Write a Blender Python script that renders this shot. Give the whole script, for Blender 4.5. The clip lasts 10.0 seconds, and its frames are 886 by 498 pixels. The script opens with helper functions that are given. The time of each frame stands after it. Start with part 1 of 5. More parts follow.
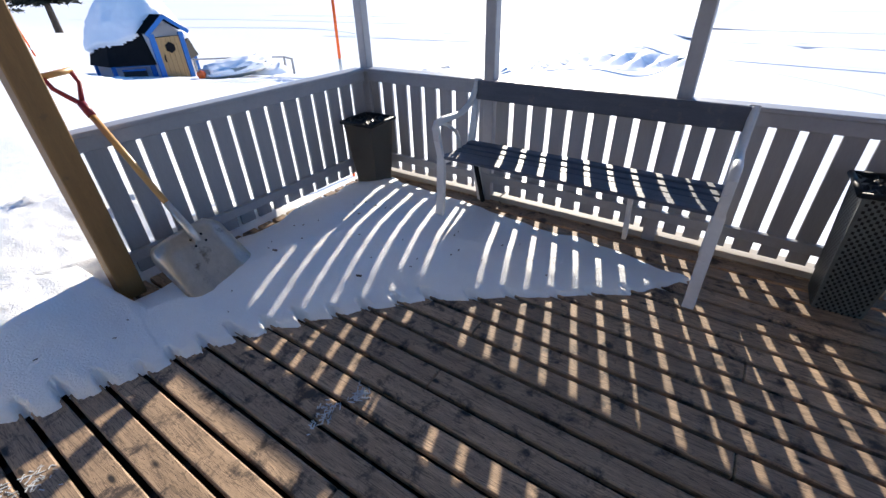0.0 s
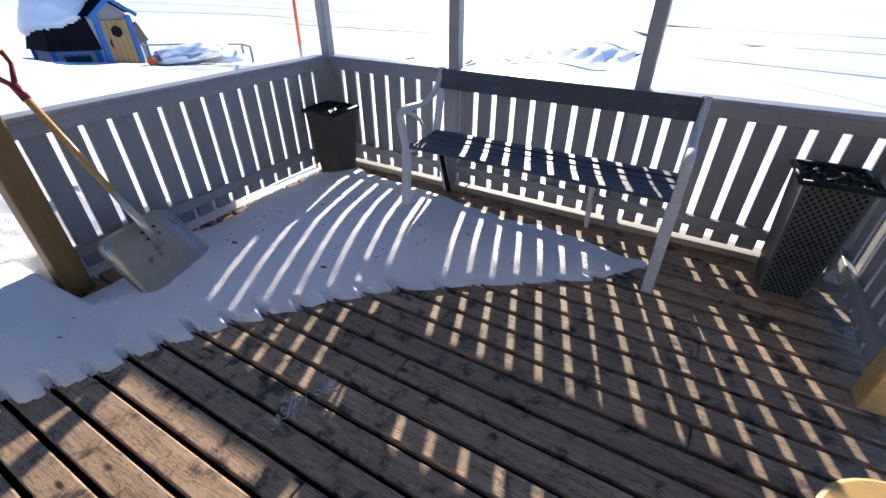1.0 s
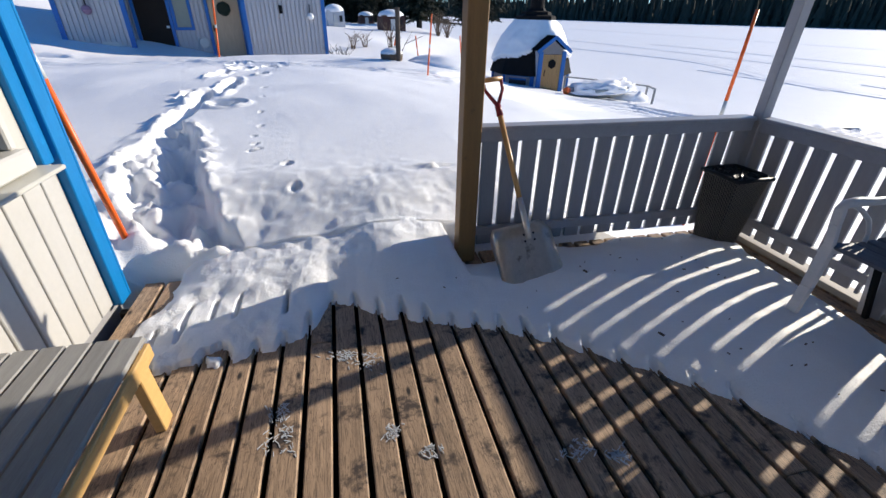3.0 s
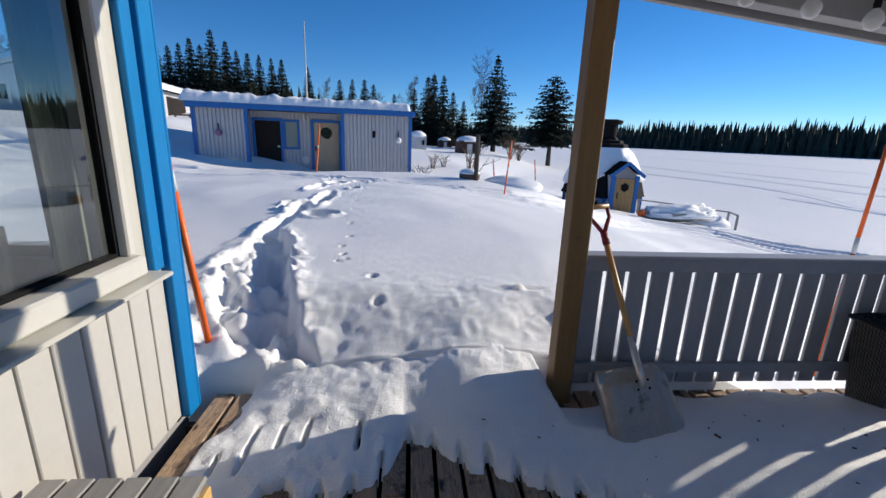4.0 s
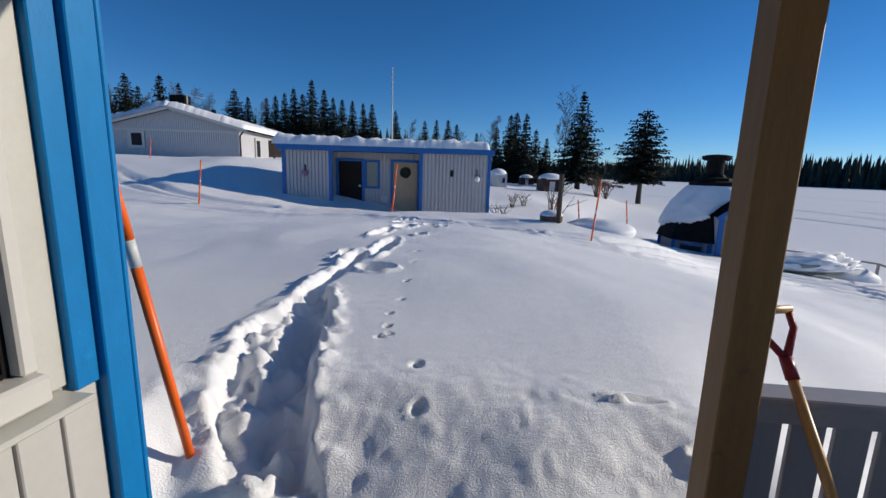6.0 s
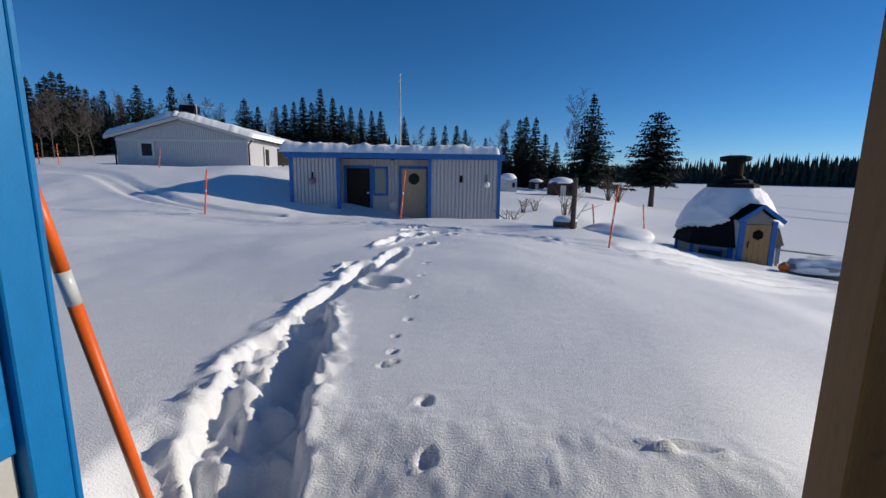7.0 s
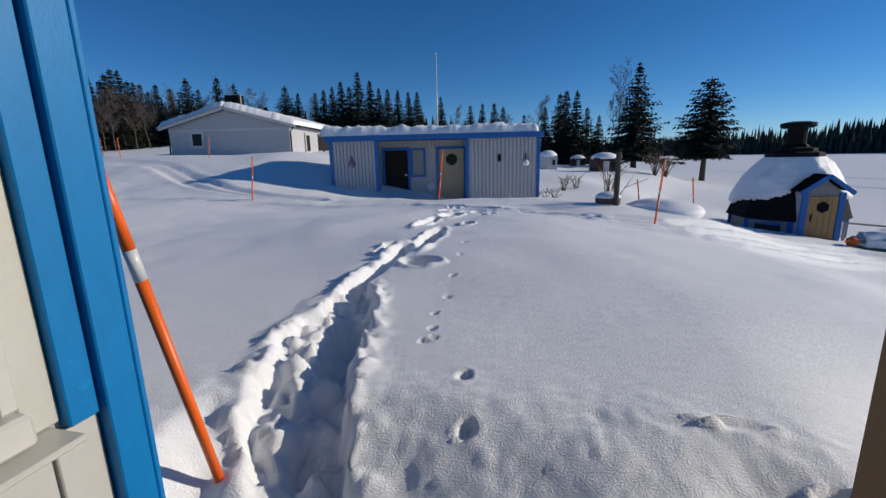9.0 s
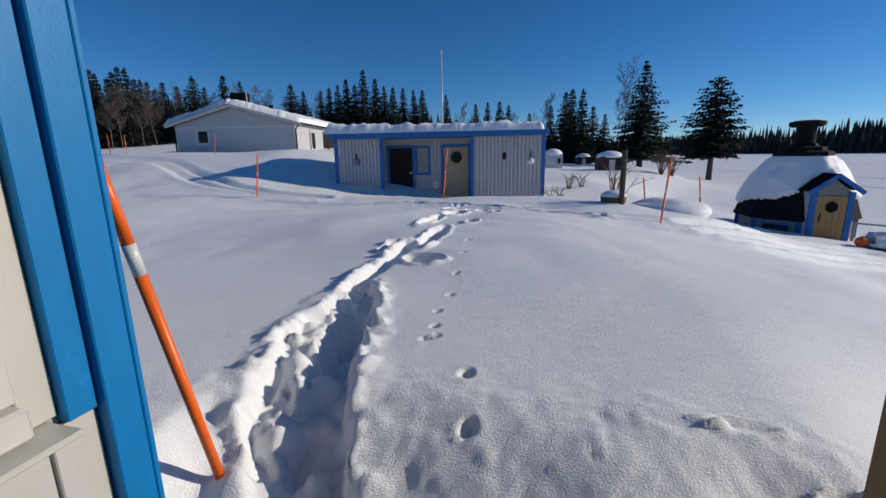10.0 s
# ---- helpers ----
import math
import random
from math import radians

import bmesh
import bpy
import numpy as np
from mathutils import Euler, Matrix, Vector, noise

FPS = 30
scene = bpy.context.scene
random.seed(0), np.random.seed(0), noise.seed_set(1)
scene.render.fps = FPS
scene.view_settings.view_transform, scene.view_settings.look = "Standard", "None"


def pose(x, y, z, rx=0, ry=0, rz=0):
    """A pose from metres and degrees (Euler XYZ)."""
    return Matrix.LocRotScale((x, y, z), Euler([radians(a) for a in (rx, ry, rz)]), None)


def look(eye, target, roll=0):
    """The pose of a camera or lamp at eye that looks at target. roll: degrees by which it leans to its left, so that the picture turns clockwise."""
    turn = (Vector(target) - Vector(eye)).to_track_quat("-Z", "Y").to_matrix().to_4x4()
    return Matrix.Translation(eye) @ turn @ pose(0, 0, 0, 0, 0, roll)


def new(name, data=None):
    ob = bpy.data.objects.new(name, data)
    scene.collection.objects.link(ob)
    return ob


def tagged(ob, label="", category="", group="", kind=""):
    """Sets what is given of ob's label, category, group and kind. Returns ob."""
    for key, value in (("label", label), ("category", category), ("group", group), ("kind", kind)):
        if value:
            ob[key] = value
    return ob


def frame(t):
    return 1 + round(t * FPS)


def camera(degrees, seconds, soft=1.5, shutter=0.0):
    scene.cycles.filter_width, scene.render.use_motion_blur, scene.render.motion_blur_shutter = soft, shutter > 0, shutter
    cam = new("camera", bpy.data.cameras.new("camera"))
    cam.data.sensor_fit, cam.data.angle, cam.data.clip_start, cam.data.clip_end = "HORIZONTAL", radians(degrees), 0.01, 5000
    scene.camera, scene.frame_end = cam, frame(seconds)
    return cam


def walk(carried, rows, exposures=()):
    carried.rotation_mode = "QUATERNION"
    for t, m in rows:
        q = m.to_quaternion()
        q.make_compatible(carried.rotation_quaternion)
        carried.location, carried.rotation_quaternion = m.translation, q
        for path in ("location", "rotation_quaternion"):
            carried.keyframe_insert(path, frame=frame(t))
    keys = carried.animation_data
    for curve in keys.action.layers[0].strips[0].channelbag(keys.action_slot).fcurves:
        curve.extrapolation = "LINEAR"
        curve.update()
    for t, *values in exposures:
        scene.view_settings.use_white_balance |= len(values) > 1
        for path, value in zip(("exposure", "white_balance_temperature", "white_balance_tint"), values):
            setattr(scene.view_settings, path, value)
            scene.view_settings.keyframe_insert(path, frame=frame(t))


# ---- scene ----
cam = camera(92.1, 10.0)
PATH = [
    (0, (0.252, 0.568, 1.611), (1.645, 1.537, 0.553), -1.7),
    (0.5, (0.256, 0.554, 1.597), (1.725, 1.378, 0.519), -0.0),
    (1, (0.252, 0.557, 1.588), (1.71, 1.39, 0.501), 0.2),
    (1.5, (0.242, 0.567, 1.596), (1.676, 1.453, 0.519), 1.7),
    (2, (0.214, 0.594, 1.609), (1.502, 1.687, 0.538), 2.3),
    (2.5, (0.165, 0.644, 1.622), (1.055, 2.112, 0.596), 1.6),
    (3, (0.082, 0.696, 1.644), (0.495, 2.396, 0.676), 1.2),
    (3.2, (0.057, 0.726, 1.634), (0.329, 2.484, 0.719), 1.0),
    (4.3, (-0.118, 1.096, 1.685), (0.024, 3.042, 1.243), 2.3),
    (4.5, (-0.128, 1.172, 1.705), (-0.008, 3.119, 1.263), 2.6),
    (5, (-0.013, 1.44, 1.697), (-0.088, 3.4, 1.312), 2.4),
    (5.5, (0.067, 1.654, 1.717), (-0.117, 3.611, 1.347), 2.1),
    (7, (0.0, 2.302, 1.744), (-0.267, 4.255, 1.409), 0.7),
    (7.5, (0.004, 2.303, 1.749), (-0.306, 4.248, 1.4), 0.1),
    (8, (0.008, 2.267, 1.738), (-0.343, 4.202, 1.374), -0.6),
    (8.5, (0.007, 2.258, 1.727), (-0.396, 4.176, 1.329), -0.8),
    (9, (0.017, 2.28, 1.723), (-0.428, 4.184, 1.302), -1.3),
    (9.5, (0.028, 2.282, 1.727), (-0.432, 4.18, 1.296), -1.4),
    (10, (0.022, 2.303, 1.71), (-0.443, 4.2, 1.282), -1.1),
]
walk(cam, [(t, look(e, g, r)) for t, e, g, r in PATH],
     ((0.0, 1.52), (1.8, 1.46), (2.5, 1.04), (3.2, 0.86), (4.3, 0.44), (5.5, 0.20), (7.0, 0.06), (10.0, 0.02)))

# ---- world, sun ----
SUN = Vector((1.0, 0.345, 0.388)).normalized()
world = bpy.data.worlds.new("world")
scene.world = world
world.use_nodes = True
wn = world.node_tree
sky = wn.nodes.new("ShaderNodeTexSky")
sky.sky_type, sky.sun_disc = "NISHITA", False
sky.sun_elevation, sky.sun_rotation = math.asin(SUN.z), math.atan2(SUN.x, SUN.y)
sky.altitude, sky.air_density, sky.dust_density, sky.ozone_density = 1500, 0.85, 0.0, 6.0
deep = wn.nodes.new("ShaderNodeHueSaturation")
deep.inputs["Saturation"].default_value = 1.14
wn.links.new(sky.outputs[0], deep.inputs["Color"])
wn.links.new(deep.outputs[0], wn.nodes["Background"].inputs[0])
wn.nodes["Background"].inputs[1].default_value = 0.088
sun = new("sun", bpy.data.lights.new("sun", "SUN"))
sun.data.energy, sun.data.angle, sun.data.color = 3.3, radians(0.55), (1.0, 0.91, 0.775)
sun.matrix_world = look(SUN * 50, (0, 0, 0))


# ---- materials ----
def mat(name, base, rough=0.6, metal=0.0, vary=0.15, scale=6.0, grain=None, bump=0.0, bump_scale=40.0, dark=None, dark_at=0.62,
        rand=0.0, spec=0.5, sss=0.0):
    """A painted, wooden or plain surface: two scales of variation, optional grain along an axis, stains and a bump."""
    m = bpy.data.materials.new(name)
    m.use_nodes = True
    nt = m.node_tree
    b = nt.nodes["Principled BSDF"]
    b.inputs["Roughness"].default_value, b.inputs["Metallic"].default_value = rough, metal
    b.inputs["Specular IOR Level"].default_value = spec
    if sss:
        b.inputs["Subsurface Weight"].default_value = sss
        b.inputs["Subsurface Radius"].default_value = (0.02, 0.03, 0.05)
        b.inputs["Subsurface Scale"].default_value = 1.0

    def nd(kind, **kw):
        n = nt.nodes.new(kind)
        for k, v in kw.items():
            n.inputs[k.replace("_", " ")].default_value = v
        return n

    co = nt.nodes.new("ShaderNodeTexCoord")
    vec = co.outputs["Object"]
    if rand:
        info = nt.nodes.new("ShaderNodeObjectInfo")
        mul = nt.nodes.new("ShaderNodeMath")
        mul.operation, mul.inputs[1].default_value = "MULTIPLY", 37.0
        nt.links.new(info.outputs["Random"], mul.inputs[0])
        add = nt.nodes.new("ShaderNodeVectorMath")
        nt.links.new(vec, add.inputs[0])
        nt.links.new(mul.outputs[0], add.inputs[1])
        vec = add.outputs[0]
    mapping = nt.nodes.new("ShaderNodeMapping")
    nt.links.new(vec, mapping.inputs[0])
    if grain:
        mapping.inputs["Scale"].default_value = grain
    big = nd("ShaderNodeTexNoise", Scale=scale, Detail=5.0, Roughness=0.6)
    fine = nd("ShaderNodeTexNoise", Scale=scale * 9, Detail=4.0, Roughness=0.65)
    nt.links.new(mapping.outputs[0], big.inputs["Vector"])
    nt.links.new(mapping.outputs[0], fine.inputs["Vector"])
    mix = nt.nodes.new("ShaderNodeMath")
    mix.operation = "ADD"
    nt.links.new(big.outputs[0], mix.inputs[0])
    nt.links.new(fine.outputs[0], mix.inputs[1])
    ramp = nt.nodes.new("ShaderNodeMapRange")
    ramp.inputs["From Min"].default_value, ramp.inputs["From Max"].default_value = 0.65, 1.35
    ramp.inputs["To Min"].default_value, ramp.inputs["To Max"].default_value = 1 - vary, 1 + vary
    nt.links.new(mix.outputs[0], ramp.inputs[0])
    val = ramp.outputs[0]
    if rand:
        r2 = nt.nodes.new("ShaderNodeMapRange")
        r2.inputs["To Min"].default_value, r2.inputs["To Max"].default_value = 1 - rand, 1 + rand
        nt.links.new(info.outputs["Random"], r2.inputs[0])
        m2 = nt.nodes.new("ShaderNodeMath")
        m2.operation = "MULTIPLY"
        nt.links.new(val, m2.inputs[0])
        nt.links.new(r2.outputs[0], m2.inputs[1])
        val = m2.outputs[0]
    sc = nt.nodes.new("ShaderNodeVectorMath")
    sc.operation = "SCALE"
    sc.inputs[0].default_value = base
    nt.links.new(val, sc.inputs["Scale"])
    colour = sc.outputs[0]
    if dark:
        st = nd("ShaderNodeTexNoise", Scale=scale * 1.7, Detail=6.0, Roughness=0.7)
        nt.links.new(vec, st.inputs["Vector"])
        sr = nt.nodes.new("ShaderNodeMapRange")
        sr.inputs["From Min"].default_value, sr.inputs["From Max"].default_value = dark_at, dark_at + 0.12
        nt.links.new(st.outputs[0], sr.inputs[0])
        mx = nt.nodes.new("ShaderNodeMix")
        mx.data_type = "RGBA"
        nt.links.new(sr.outputs[0], mx.inputs["Factor"])
        nt.links.new(colour, mx.inputs[6])
        mx.inputs[7].default_value = (*dark, 1)
        colour = mx.outputs[2]
    nt.links.new(colour, b.inputs["Base Color"])
    if bump:
        bn = nd("ShaderNodeTexNoise", Scale=bump_scale, Detail=6.0, Roughness=0.65)
        nt.links.new(mapping.outputs[0], bn.inputs["Vector"])
        bp = nt.nodes.new("ShaderNodeBump")
        bp.inputs["Strength"].default_value, bp.inputs["Distance"].default_value = min(1.0, bump * 20), bump
        nt.links.new(bn.outputs[0], bp.inputs["Height"])
        nt.links.new(bp.outputs[0], b.inputs["Normal"])
    return m


def deck_wood(name, base, ring, knot, rand=0.16):
    """Worn planks that run along y: streaky grain, rings, dark knots, grime."""
    m = mat(name, base, 0.72, vary=0.42, scale=5.0, grain=(9, 0.9, 9), bump=0.004, bump_scale=16, dark=ring, dark_at=0.53, rand=rand)
    nt = m.node_tree
    b = nt.nodes["Principled BSDF"]
    src = b.inputs["Base Color"].links[0].from_socket
    info = nt.nodes.new("ShaderNodeObjectInfo")
    mul = nt.nodes.new("ShaderNodeMath")
    mul.operation, mul.inputs[1].default_value = "MULTIPLY", 53.0
    nt.links.new(info.outputs["Random"], mul.inputs[0])
    co = nt.nodes.new("ShaderNodeTexCoord")
    add = nt.nodes.new("ShaderNodeVectorMath")
    nt.links.new(co.outputs["Object"], add.inputs[0])
    nt.links.new(mul.outputs[0], add.inputs[1])
    mp = nt.nodes.new("ShaderNodeMapping")
    mp.inputs["Scale"].default_value = (9, 3.4, 9)
    nt.links.new(add.outputs[0], mp.inputs[0])
    vo = nt.nodes.new("ShaderNodeTexVoronoi")
    vo.inputs["Scale"].default_value = 1.0
    nt.links.new(mp.outputs[0], vo.inputs["Vector"])
    rg = nt.nodes.new("ShaderNodeMapRange")
    rg.inputs["From Min"].default_value, rg.inputs["From Max"].default_value = 0.14, 0.06
    nt.links.new(vo.outputs["Distance"], rg.inputs[0])
    wmap = nt.nodes.new("ShaderNodeMapping")
    wmap.inputs["Scale"].default_value = (16, 0.75, 16)
    nt.links.new(add.outputs[0], wmap.inputs[0])
    wv = nt.nodes.new("ShaderNodeTexNoise")
    wv.inputs["Scale"].default_value, wv.inputs["Detail"].default_value, wv.inputs["Distortion"].default_value = 2.6, 3.0, 1.2
    nt.links.new(wmap.outputs[0], wv.inputs["Vector"])
    fr = nt.nodes.new("ShaderNodeMath")
    fr.operation, fr.inputs[1].default_value = "MULTIPLY", 9.0
    nt.links.new(wv.outputs[0], fr.inputs[0])
    fc = nt.nodes.new("ShaderNodeMath")
    fc.operation = "FRACT"
    nt.links.new(fr.outputs[0], fc.inputs[0])
    gr = nt.nodes.new("ShaderNodeMapRange")
    gr.inputs["From Min"].default_value, gr.inputs["From Max"].default_value = 0.6, 0.95
    gr.inputs["To Max"].default_value = 0.72
    nt.links.new(fc.outputs[0], gr.inputs[0])
    mx0 = nt.nodes.new("ShaderNodeMix")
    mx0.data_type = "RGBA"
    nt.links.new(gr.outputs[0], mx0.inputs["Factor"])
    nt.links.new(src, mx0.inputs[6])
    mx0.inputs[7].default_value = (*ring, 1)
    mx = nt.nodes.new("ShaderNodeMix")
    mx.data_type = "RGBA"
    nt.links.new(rg.outputs[0], mx.inputs["Factor"])
    nt.links.new(mx0.outputs[2], mx.inputs[6])
    mx.inputs[7].default_value = (*knot, 1)
    nt.links.new(mx.outputs[2], b.inputs["Base Color"])
    return m


def snow_surface(name, wind, grain, depth):
    """Dry snow: soft wind ripples, a granular crust and a scatter of glinting crystals."""
    m = mat(name, (0.925, 0.925, 0.925), 0.6, vary=0.025, scale=1.2, spec=0.3)
    nt = m.node_tree
    b = nt.nodes["Principled BSDF"]
    co = nt.nodes.new("ShaderNodeTexCoord")
    mp = nt.nodes.new("ShaderNodeMapping")
    mp.inputs["Scale"].default_value, mp.inputs["Rotation"].default_value = (1.0, 2.6, 1.0), (0, 0, 0.35)
    nt.links.new(co.outputs["Object"], mp.inputs[0])
    last = None
    for scale, dist, detail, src in ((wind, depth * 0.45, 4.0, mp.outputs[0]), (grain, depth, 2.0, co.outputs["Object"]), (grain * 4.5, depth * 0.30, 2.0, co.outputs["Object"])):
        nz = nt.nodes.new("ShaderNodeTexNoise")
        nz.inputs["Scale"].default_value, nz.inputs["Detail"].default_value = scale, detail
        nt.links.new(src, nz.inputs["Vector"])
        bp = nt.nodes.new("ShaderNodeBump")
        bp.inputs["Strength"].default_value, bp.inputs["Distance"].default_value = 0.5, dist
        nt.links.new(nz.outputs[0], bp.inputs["Height"])
        if last:
            nt.links.new(last, bp.inputs["Normal"])
        last = bp.outputs[0]
    nt.links.new(last, b.inputs["Normal"])
    vo = nt.nodes.new("ShaderNodeTexVoronoi")
    vo.inputs["Scale"].default_value = grain * 1.1
    nt.links.new(co.outputs["Object"], vo.inputs["Vector"])
    near = nt.nodes.new("ShaderNodeMapRange")
    near.inputs["From Min"].default_value, near.inputs["From Max"].default_value = 0.16, 0.05
    near.inputs["To Min"].default_value, near.inputs["To Max"].default_value = 0.62, 0.16
    nt.links.new(vo.outputs["Distance"], near.inputs[0])
    nt.links.new(near.outputs[0], b.inputs["Roughness"])
    return m


M_SNOW = snow_surface("snow", 5.0, 100.0, 0.0105)
M_FARSNOW = mat("wind_snow", (0.925, 0.925, 0.925), 0.6, vary=0.02, scale=0.6, bump=0.02, bump_scale=9, spec=0.35)
M_DECK = deck_wood("deck_wood", (0.41, 0.28, 0.178), (0.062, 0.044, 0.034), (0.020, 0.015, 0.012))
# near-black that stands for the shade below the deck boards
M_DARK = mat("under_deck_shade", (0.022, 0.018, 0.015), 0.8, vary=0.2)
M_POST = mat("treated_post", (0.235, 0.125, 0.038), 0.6, vary=0.2, scale=4, grain=(8, 8, 0.7), bump=0.0015, bump_scale=18, dark=(0.12, 0.075, 0.035), dark_at=0.66)
M_PINE = mat("raw_pine", (0.62, 0.38, 0.14), 0.55, vary=0.18, scale=5, grain=(7, 1, 7), bump=0.001, bump_scale=20, dark=(0.3, 0.16, 0.05), dark_at=0.68)
M_GREY = mat("grey_paint", (0.31, 0.305, 0.315), 0.5, vary=0.1, scale=3, grain=(6, 6, 0.8), bump=0.0012, bump_scale=30, dark=(0.16, 0.155, 0.16), dark_at=0.68, rand=0.06)
M_GREYTOP = mat("grey_rail_paint", (0.33, 0.325, 0.34), 0.45, vary=0.1, scale=3, bump=0.0012, bump_scale=30, dark=(0.2, 0.19, 0.19), dark_at=0.66)
# deck-edge timber, with the sun on it put into a paler colour
M_LEDGE = mat("sunlit_edge_board", (0.46, 0.40, 0.32), 0.7, vary=0.2, scale=4, grain=(8, 0.8, 8), bump=0.001)
M_WHITE = mat("white_paint", (0.50, 0.485, 0.455), 0.45, vary=0.05, scale=3, bump=0.0008, bump_scale=25, dark=(0.42, 0.40, 0.37), dark_at=0.74, rand=0.03)
M_FRAME = mat("window_white", (0.57, 0.555, 0.52), 0.3, vary=0.03, scale=2)
M_SILL = mat("sill_metal", (0.53, 0.52, 0.47), 0.35, vary=0.05, scale=5)
M_BLUE = mat("blue_paint", (0.001, 0.17, 0.44), 0.42, spec=0.3, vary=0.12, scale=5, grain=(4, 4, 1.6), bump=0.006, bump_scale=26, dark=(0.01, 0.24, 0.56), dark_at=0.64)
M_BLUED = mat("blue_trim", (0.008, 0.13, 0.42), 0.45, vary=0.15, scale=4)
M_SHEDW = mat("shed_cladding", (0.50, 0.49, 0.50), 0.6, vary=0.08, scale=3, dark=(0.38, 0.37, 0.38), dark_at=0.68)
M_SHEDG = mat("grey_cladding", (0.55, 0.55, 0.56), 0.6, vary=0.08, scale=3, rand=0.05)
M_BLACK = mat("black_felt", (0.010, 0.010, 0.011), 0.95, spec=0.15, vary=0.3, scale=3, bump=0.004, bump_scale=20)
M_SOOT = mat("black_metal", (0.010, 0.010, 0.011), 0.8, vary=0.25, spec=0.1)
M_ORANGE = mat("orange_plastic", (0.85, 0.13, 0.008), 0.4, vary=0.08, scale=6)
M_REFLECT = mat("reflective_band", (0.6, 0.62, 0.62), 0.3, vary=0.1, scale=20)
M_ALU = mat("scratched_aluminium", (0.70, 0.64, 0.57), 0.36, metal=0.75, vary=0.15, scale=6, grain=(6, 6, 1), bump=0.0012, bump_scale=30, dark=(0.30, 0.25, 0.20), dark_at=0.57)
M_RED = mat("red_plastic", (0.22, 0.012, 0.02), 0.4, vary=0.12, scale=10)
M_HANDLE = mat("varnished_ash", (0.52, 0.29, 0.10), 0.4, vary=0.15, scale=5, grain=(8, 8, 0.6))
M_RATTAN = mat("dark_rattan", (0.105, 0.120, 0.120), 0.5, vary=0.35, scale=25, bump=0.002, bump_scale=90)
M_RATTAN2 = mat("brown_rattan", (0.23, 0.21, 0.185), 0.6, vary=0.35, scale=25, bump=0.002, bump_scale=90)
M_LINER = mat("black_liner", (0.012, 0.012, 0.013), 0.5, vary=0.3, scale=10, bump=0.006, bump_scale=14, spec=0.3)
M_BENCHW = mat("blue_grey_slat", (0.075, 0.085, 0.115), 0.55, vary=0.3, scale=5, grain=(7, 0.8, 7), bump=0.0015, bump_scale=24, dark=(0.15, 0.14, 0.14), dark_at=0.60, rand=0.12)
M_IRON = mat("white_cast_iron", (0.62, 0.61, 0.61), 0.4, vary=0.08, scale=6, bump=0.001, bump_scale=30, dark=(0.33, 0.27, 0.22), dark_at=0.72)
M_TABLE = mat("weathered_grey_slat", (0.30, 0.29, 0.275), 0.6, vary=0.2, scale=4, grain=(8, 0.7, 8), bump=0.002, bump_scale=22, dark=(0.16, 0.15, 0.14), dark_at=0.66, rand=0.08)
M_DOOR = mat("pale_door", (0.50, 0.37, 0.24), 0.55, vary=0.15, scale=3, grain=(6, 6, 0.8))
M_DOORD = mat("dark_door", (0.022, 0.017, 0.014), 0.8, vary=0.2, scale=3, spec=0.2)
M_HUTDOOR = mat("pine_door", (0.38, 0.23, 0.09), 0.55, vary=0.25, scale=3, grain=(8, 8, 0.6), dark=(0.2, 0.11, 0.05), dark_at=0.62)
M_BARK = mat("bark", (0.075, 0.058, 0.045), 0.9, vary=0.35, scale=4, bump=0.01, bump_scale=12)
M_BIRCH = mat("birch_twigs", (0.105, 0.085, 0.075), 0.9, vary=0.3, scale=2)
M_NEEDLE = mat("spruce_needles", (0.013, 0.021, 0.011), 0.75, vary=0.45, scale=1.5, rand=0.3)
M_FOREST = mat("far_forest", (0.020, 0.030, 0.020), 0.85, vary=0.4, scale=0.05)
M_TWIG = mat("dry_stalk", (0.13, 0.09, 0.06), 0.9, vary=0.3, scale=3)
M_DARKIN = mat("room_wall", (0.30, 0.30, 0.27), 0.8, vary=0.08, scale=1.5)
M_ROOMFL = mat("room_floor", (0.22, 0.16, 0.10), 0.6, vary=0.15, scale=3)
M_CURTAIN = mat("pale_curtain", (0.30, 0.33, 0.28), 0.9, vary=0.08, scale=8)
M_ROOF = mat("roof_underside", (0.32, 0.315, 0.315), 0.6, vary=0.08, scale=3)
M_BULB = mat("frosted_bulb", (0.80, 0.80, 0.78), 0.25, vary=0.03)
M_ICE = mat("scraped_frost", (0.62, 0.64, 0.66), 0.7, vary=0.1, scale=20)
M_BOAT = mat("boat_hull", (0.50, 0.50, 0.47), 0.5, vary=0.12, scale=2)
M_PURPLE = mat("mauve_enamel", (0.30, 0.18, 0.25), 0.5, vary=0.2)
M_WREATH = mat("wreath_green", (0.02, 0.03, 0.018), 0.9, vary=0.4, scale=20)


def glass(name, tint=(1, 1, 1)):
    m = bpy.data.materials.new(name)
    m.use_nodes = True
    b = m.node_tree.nodes["Principled BSDF"]
    b.inputs["Base Color"].default_value = (*tint, 1)
    b.inputs["Roughness"].default_value, b.inputs["Transmission Weight"].default_value, b.inputs["IOR"].default_value = 0.0, 1.0, 1.6
    return m


M_GLASS = glass("window_glass", (0.93, 0.97, 0.95))


# ---- mesh helpers ----
def put(name, bm, material, parent=None, label="", smooth=False):
    me = bpy.data.meshes.new(name)
    bm.to_mesh(me)
    bm.free()
    if material:
        me.materials.append(material)
    if smooth:
        me.shade_smooth()
    ob = new(name, me)
    if parent:
        ob.parent = parent
    return tagged(ob, label)


def part(name, bm, material, parent, label="", smooth=False):
    """One mesh object under a thing or under a part."""
    return put(name, bm, material, parent, label, smooth)


